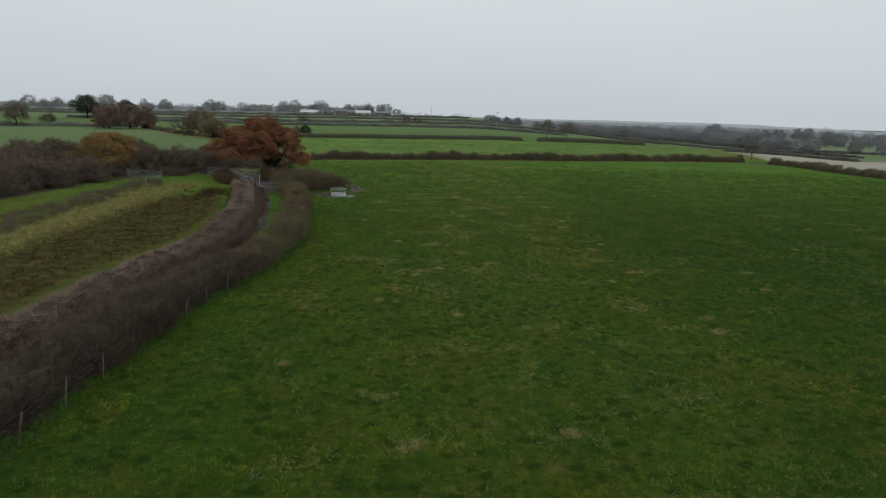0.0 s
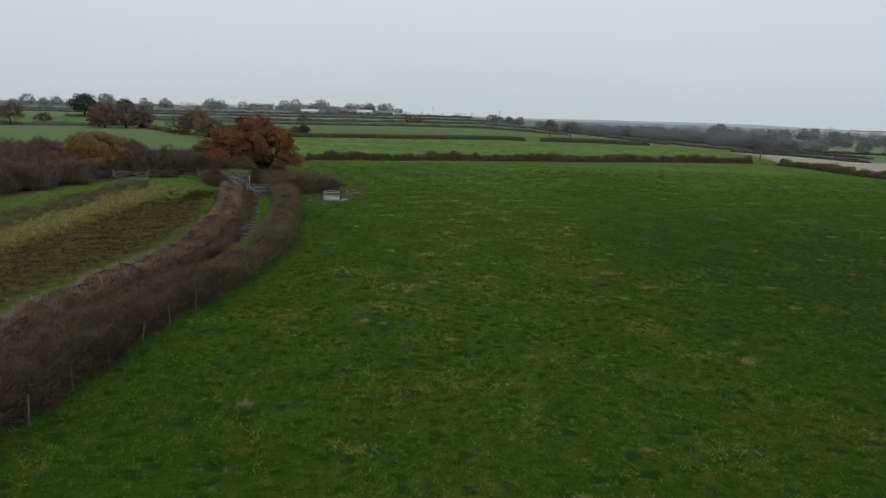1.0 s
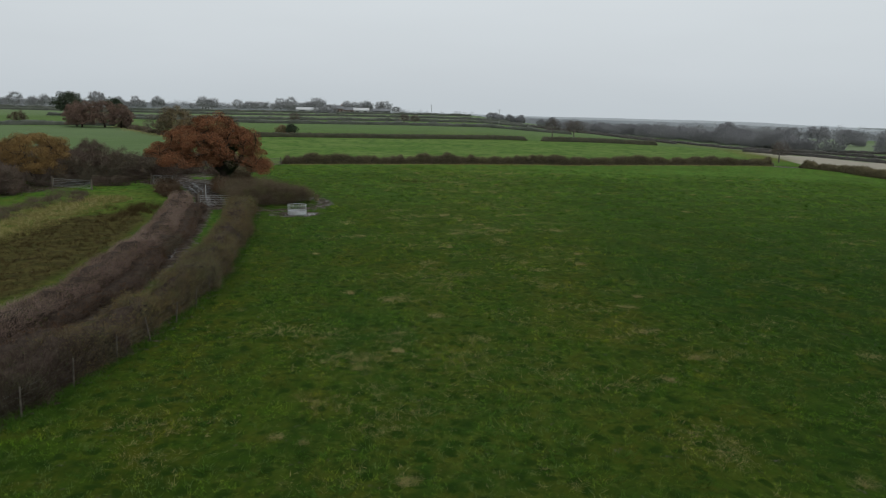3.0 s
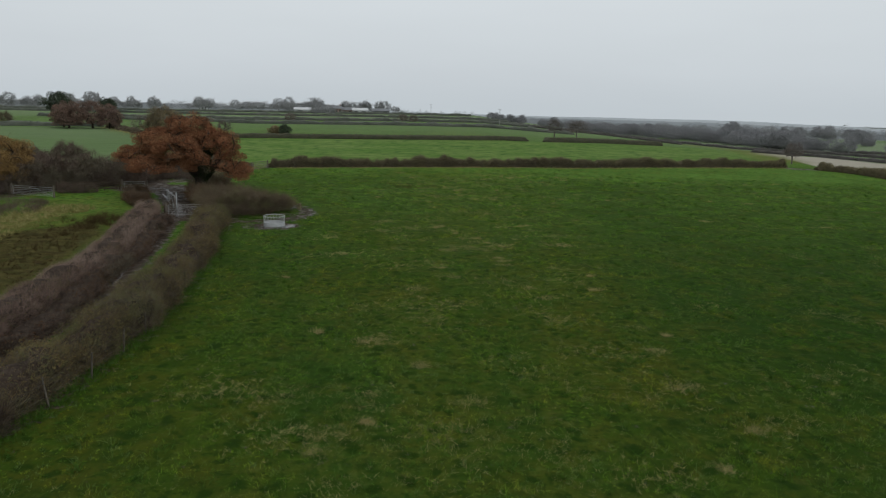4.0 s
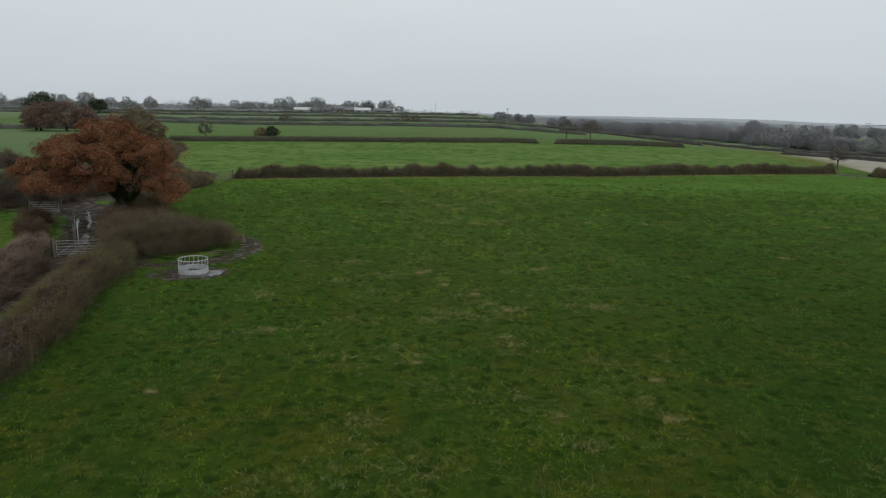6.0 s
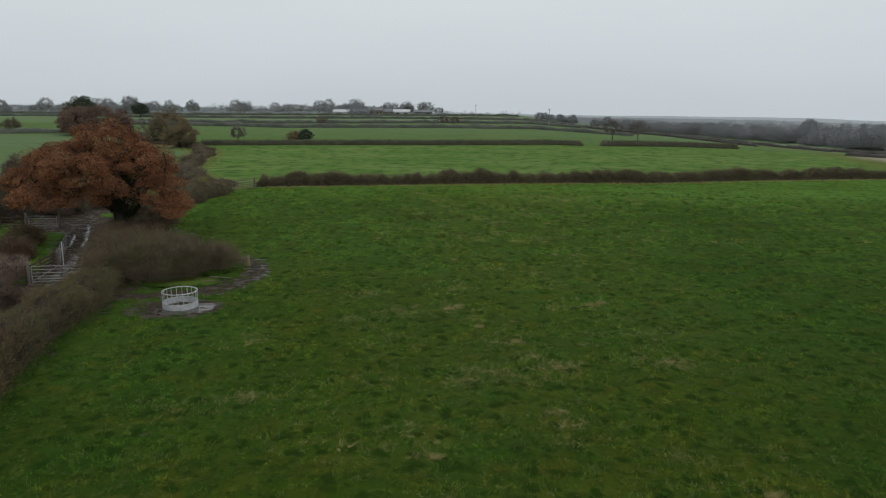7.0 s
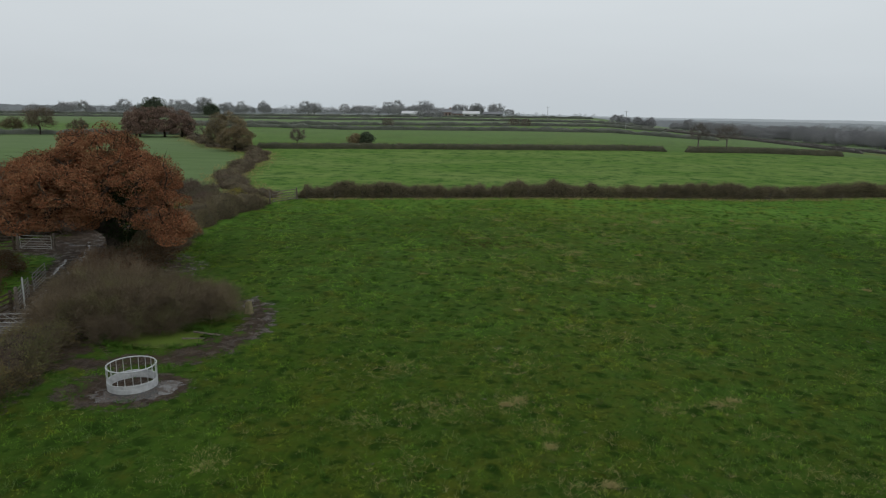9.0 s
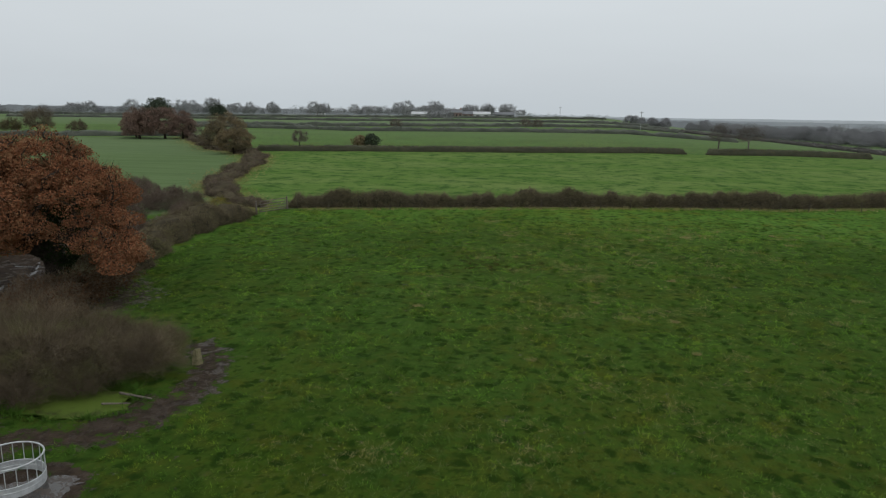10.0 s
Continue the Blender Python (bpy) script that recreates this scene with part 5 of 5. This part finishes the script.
def power_pole(x, y, h=9.0):
    root = thing("power_pole", x, y, land1(x, y) - 0.3, "wooden power pole standing in far fields", "pole", "power poles")
    bm = bmesh.new()
    bmesh.ops.create_cone(bm, cap_ends=True, segments=8, radius1=0.16, radius2=0.11, depth=h, matrix=Matrix.Translation((0, 0, h / 2)))
    part("mast", bm, M_FARTWIG, root)
    bm = bmesh.new()
    bm_box(bm, (-0.9, -0.06, h - 0.6), (0.9, 0.06, h - 0.45))
    arm = part("crossarm", bm, M_FARTWIG, root)
    for ix in (-0.8, 0.0, 0.8):
        bm = bmesh.new()
        bmesh.ops.create_cone(bm, cap_ends=True, segments=8, radius1=0.07, radius2=0.04, depth=0.25, matrix=Matrix.Translation((ix, 0, h - 0.33)))
        part("insulator", bm, M_FARTWIG, arm)


for px_, py_ in ((30, 420), (-12, 560), (-215, 480)):
    power_pole(px_, py_)


# ---------------------------------------------------------------- far ridges
def ridge(dist, levels, bump, mat, seed, label):
    """A long skyline of woods and hills, level with the eye in the west and sinking towards the east."""
    n = 2600
    ang = np.linspace(radians(-62), radians(62), n)
    deg = np.interp(np.degrees(ang), (-60, -30, -12, 0, 10, 20, 33, 60), levels)
    crowns = np.sqrt(np.abs(wob(ang * 180, seed, 2.6))) * (0.5 + 0.5 * np.clip(wob(ang * 30, seed + 1, 4.0) + 0.5, 0, 1))
    crowns = np.convolve(crowns, np.hanning(15) / np.hanning(15).sum(), "same")
    top = 11.5 + dist * np.tan(np.radians(deg + bump * (crowns - 0.5) + 0.04 * wob(ang * 12, seed + 2, 4.0)))
    x, y = dist * np.sin(ang), dist * np.cos(ang)
    v = np.concatenate([np.stack([x, y, np.full(n, -120.0)], 1), np.stack([x * 1.01, y * 1.01, top], 1), np.stack([x * 1.2, y * 1.2, np.full(n, -120.0)], 1)])
    i = np.arange(n - 1)
    f = np.concatenate([np.stack([i, i + 1, n + i + 1, n + i], 1), np.stack([n + i, n + 1 + i, 2 * n + 1 + i, 2 * n + i], 1)])
    ob = new("backdrop", mesh_np("backdrop", v, f, mat, True))
    return tagged(ob, label, "hill", kind="structure")


# distance haze is put into these colours, paler for each farther ridge
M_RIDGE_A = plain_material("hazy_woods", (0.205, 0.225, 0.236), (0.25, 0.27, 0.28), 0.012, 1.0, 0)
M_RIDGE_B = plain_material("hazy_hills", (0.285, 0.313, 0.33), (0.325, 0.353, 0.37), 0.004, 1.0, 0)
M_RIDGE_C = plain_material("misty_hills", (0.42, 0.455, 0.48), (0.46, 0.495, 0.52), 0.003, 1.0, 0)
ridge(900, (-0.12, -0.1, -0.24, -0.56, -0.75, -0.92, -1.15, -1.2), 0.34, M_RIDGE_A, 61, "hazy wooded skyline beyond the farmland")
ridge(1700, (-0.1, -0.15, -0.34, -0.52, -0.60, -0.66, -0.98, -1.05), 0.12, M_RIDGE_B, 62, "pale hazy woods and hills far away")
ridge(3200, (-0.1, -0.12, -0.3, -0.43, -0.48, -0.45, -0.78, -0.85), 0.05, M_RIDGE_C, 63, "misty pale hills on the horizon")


# ---------------------------------------------------------------- far woods
def tree_belt(a, b, count, height, mat, label, seed, depth=12.0, spray=240):
    """A far belt of bare trees: uneven crowns of fine sprays on short stems, close and open by turns."""
    rng = np.random.default_rng(seed)
    t = np.sort(rng.uniform(0, 1, count))
    t = t[wob(t * 40, seed, 9.0) + rng.normal(size=count) * 0.5 > -0.75]
    n = len(t)
    x, y = a[0] + (b[0] - a[0]) * t + rng.normal(size=n) * 0.4 * depth, a[1] + (b[1] - a[1]) * t + rng.normal(size=n) * depth
    h = height * rng.uniform(0.55, 1.15, n)
    w = h * rng.uniform(0.4, 0.62, n)
    g = land(x, y)
    i = np.repeat(np.arange(n), spray)
    d = unit(rng.normal(size=(len(i), 3)))
    rr = rng.uniform(0.3, 1.0, len(i)) ** 0.7
    lump = 1 + 0.18 * np.sin(5 * d[:, 0] + 9 * i) + 0.15 * np.cos(6 * d[:, 2] + 4 * i)
    c = np.stack([x[i] + d[:, 0] * rr * w[i] * lump, y[i] + d[:, 1] * rr * w[i] * lump, g[i] + h[i] * (0.56 + 0.42 * d[:, 2] * rr * lump)], 1)
    lv, lf = leaf_quads(c, 0.042 * h[i] * rng.uniform(0.5, 1.3, len(i)), rng)
    ob = new("far_wood", mesh_np("far_wood", lv, lf, mat))
    return tagged(ob, label, "wood", kind="stuff")


# belts of far trees carry the haze in their colour, the farther paler
M_HAZEWOOD = plain_material("hazed_wood_sprays", (0.20, 0.205, 0.212), (0.26, 0.262, 0.266), 0.02, 0.95, 0, isl=0.15)
M_MISTWOOD = plain_material("pale_hazed_wood_sprays", (0.27, 0.285, 0.296), (0.32, 0.335, 0.345), 0.01, 0.95, 0, isl=0.1)
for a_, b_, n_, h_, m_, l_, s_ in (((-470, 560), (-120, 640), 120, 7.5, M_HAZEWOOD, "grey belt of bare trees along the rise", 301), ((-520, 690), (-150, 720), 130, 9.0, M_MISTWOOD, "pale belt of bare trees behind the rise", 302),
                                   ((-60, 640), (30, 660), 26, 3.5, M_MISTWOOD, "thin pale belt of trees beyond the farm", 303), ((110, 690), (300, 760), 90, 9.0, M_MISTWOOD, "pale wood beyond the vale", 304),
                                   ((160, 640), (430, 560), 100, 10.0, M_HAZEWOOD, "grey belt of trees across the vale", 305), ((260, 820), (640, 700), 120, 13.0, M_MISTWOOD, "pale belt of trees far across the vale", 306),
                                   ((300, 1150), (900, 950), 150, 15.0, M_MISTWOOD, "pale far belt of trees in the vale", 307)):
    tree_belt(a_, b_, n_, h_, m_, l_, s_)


# ---------------------------------------------------------------- grass
def tufts(name, x, y, blades, length, width, mat, label, seed, splay=0.6):
    rng = np.random.default_rng(seed)
    n = len(x)
    idx = np.repeat(np.arange(n), blades)
    ln = np.broadcast_to(length, (n,))[idx] * rng.uniform(0.5, 1.2, len(idx))
    px = x[idx] + rng.normal(size=len(idx)) * 0.35 * ln
    py = y[idx] + rng.normal(size=len(idx)) * 0.35 * ln
    p = np.stack([px, py, land(px, py) - 0.03], 1)
    d = unit(np.stack([rng.normal(size=len(idx)) * splay, rng.normal(size=len(idx)) * splay, np.full(len(idx), 0.8)], 1))
    v, f = strands(p, d, ln, width * rng.uniform(0.7, 1.4, len(idx)), rng)
    return tagged(new(name, mesh_np(name, v, f, mat)), label, "grass", kind="stuff")


def scatter(n, poly, rng, lo, hi):
    x, y = rng.uniform(lo[0], hi[0], 3 * n), rng.uniform(lo[1], hi[1], 3 * n)
    ok = inside(x, y, poly)
    return x[ok][:n], y[ok][:n]


rg = np.random.default_rng(77)
gx_, gy_ = scatter(120000, FIELD, rg, (-31, 14), (82, 146))
keep_ = (np.hypot(gx_ + 13.9, (gy_ - 92.1) * 1.3) > 2.15) & (dist_line(gx_, gy_, POND_PATH) > 0.75 * rg.uniform(0.2, 1.3, len(gx_))) & (np.hypot(gx_ + 12.6, gy_ - 92.6) > 0.9) & (np.hypot((gx_ + 16.8) / 2.6, (gy_ - 98.4) / 1.8) > 1.05)
gx_, gy_ = gx_[keep_], gy_[keep_]
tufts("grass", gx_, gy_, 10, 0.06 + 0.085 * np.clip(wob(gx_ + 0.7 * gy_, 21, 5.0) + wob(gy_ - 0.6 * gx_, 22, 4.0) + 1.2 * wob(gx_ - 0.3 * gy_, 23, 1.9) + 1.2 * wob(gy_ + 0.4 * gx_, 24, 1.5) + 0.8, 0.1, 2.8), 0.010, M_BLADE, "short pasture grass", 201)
cx_, cy_ = scatter(6000, FIELD, rg, (-31, 14), (85, 150))
tufts("rank_grass", cx_, cy_, 34, rg.uniform(0.2, 0.48, len(cx_)), 0.02, M_TUSSOCK, "dark green tussocks of rank grass", 202, 1.0)
hx_, hy_ = scatter(420, FIELD, rg, (-25, 15), (60, 145))
hx_ = np.where(rg.uniform(0, 1, len(hx_)) < 0.5, 5 + rg.normal(size=len(hx_)) * 7, hx_)
hx_, hy_ = hx_[hx_ > -10], hy_[hx_ > -10]
hs_ = rg.gamma(1.6, 0.6, len(hx_))[:, None]
sx_ = (hx_[:, None] + rg.normal(size=(len(hx_), 50)) * 1.1 * hs_).ravel()
sy_ = (hy_[:, None] + rg.normal(size=(len(hx_), 50)) * 0.8 * hs_).ravel()
tufts("dead_grass", sx_, sy_, 10, rg.uniform(0.12, 0.30, len(sx_)), 0.0075, M_STRAW, "straw coloured tufts of dead grass", 203, 0.9)
qx_, qy_ = scatter(64000, FIELD, rg, (-31, 14), (85, 150))
pick_ = (wob(qx_ + 0.5 * qy_, 41, 9.0) + wob(qy_ - 0.7 * qx_, 42, 7.0) + rg.normal(size=len(qx_)) * 0.7 > -0.1) & (np.hypot(qx_ + 13.9, qy_ - 92.1) > 2.4) & (dist_line(qx_, qy_, POND_PATH) > 1.0)
tufts("grass_stems", qx_[pick_], qy_[pick_], 9, rg.uniform(0.14, 0.32, pick_.sum()), 0.008, M_STEM, "thin pale grass stems standing in the pasture", 207, 0.5)
# dead grass along the hedge feet
for line, wide, cnt, ln, mt, lb, sd in (([(-27.5, 147.0), (-10.3, 152.2), (5, 156.3), (27, 161), (50, 171.5), (78, 184.6)], 0.5, 1100, 0.4, M_STRAW, "dead grass along the foot of the far hedge", 211),
                                        ([(-14.4, 16), (-14.3, 30), (-13.7, 40), (-12.4, 49), (-12.2, 57), (-13.4, 68), (-16.2, 82), (-18.6, 91)], 0.3, 1800, 0.4, M_TUSSOCK, "rank grass along the foot of the hedge", 212),
                                        ([(-22.0, 20), (-21.6, 40), (-21.2, 56), (-22.4, 68), (-26.2, 86), (-30, 98)], 0.4, 1200, 0.4, M_TUSSOCK, "rank grass along the lane hedge", 213)):
    lx_, ly_, _, _, _ = polyline(line, 0.1)
    pick_ = rg.integers(0, len(lx_), cnt)
    tufts("rank_grass", lx_[pick_] + rg.normal(size=cnt) * wide, ly_[pick_] + rg.normal(size=cnt) * wide, 10, ln, 0.022, mt, lb, sd, 0.7)
mx_, my_, _, _, _ = polyline(HEDGE_MID, 0.1)
pick_ = rg.integers(0, len(mx_), 2400)
tufts("dead_grass", mx_[pick_] + rg.normal(size=2400) * 2.0, my_[pick_] + rg.normal(size=2400) * 2.0, 8, 0.5, 0.035, M_STRAW, "dead straw coloured grass along the sunken field bank", 215, 0.7)
# rank edge and weeds of the wet meadow
wx_, wy_ = scatter(16000, MEADOW, rg, (-60, 20), (-21, 112))
edge_ = dist_line(wx_, wy_, MEADOW_RIM) < rg.uniform(0, 4, len(wx_))
edge2_ = dist_line(wx_, wy_, MEADOW_RIM) < 3.5
tufts("rank_grass", wx_[edge2_] + 0.4, wy_[edge2_], 8, 0.45, 0.03, M_RIM, "rank yellow green grass along the meadow ditch", 214, 0.7)
tufts("dead_grass", wx_[edge_], wy_[edge_], 8, 0.45, 0.03, M_STRAW, "tall yellow grass along the meadow ditch", 204, 0.6)
M_SEDGE = plain_material("brown_sedge", (0.032, 0.022, 0.010), (0.062, 0.046, 0.019), 0.5, 0.9, 0, isl=0.4)
pa_ = rg.uniform(0, 2 * np.pi, 80)
tufts("rushes", -16.8 + 2.8 * np.cos(pa_) * rg.uniform(0.9, 1.12, 80), 98.4 + 1.95 * np.sin(pa_) * rg.uniform(0.9, 1.12, 80), 22, 0.42, 0.022, M_TUSSOCK, "rank grass and rushes round the pond", 206, 0.8)
bed_ = inside(wx_ + rg.normal(size=len(wx_)) * 0.5, wy_ + rg.normal(size=len(wx_)) * 0.5, SEDGE)
tufts("sedge", wx_[bed_], wy_[bed_], 8, 0.3, 0.03, M_SEDGE, "brown dead sedge in the wet meadow", 205, 0.7)
rx_, ry_ = rg.normal(size=70) * 1.6 - 30.5, rg.normal(size=70) * 2.2 + 91.5
tufts("rushes", rx_, ry_, 40, 0.7, 0.022, M_SEDGE, "dark clumps of rushes at the head of the wet meadow", 208, 0.5)
# a dead brown patch of weeds in the sward
bx_, by_ = rg.normal(size=220) * 2.2 - 3.0, rg.normal(size=220) * 1.5 + 126.4
tufts("dead_weeds", bx_, by_, 12, 0.26, 0.014, M_SEDGE, "dead brown weeds in a patch of the pasture", 209, 0.8)
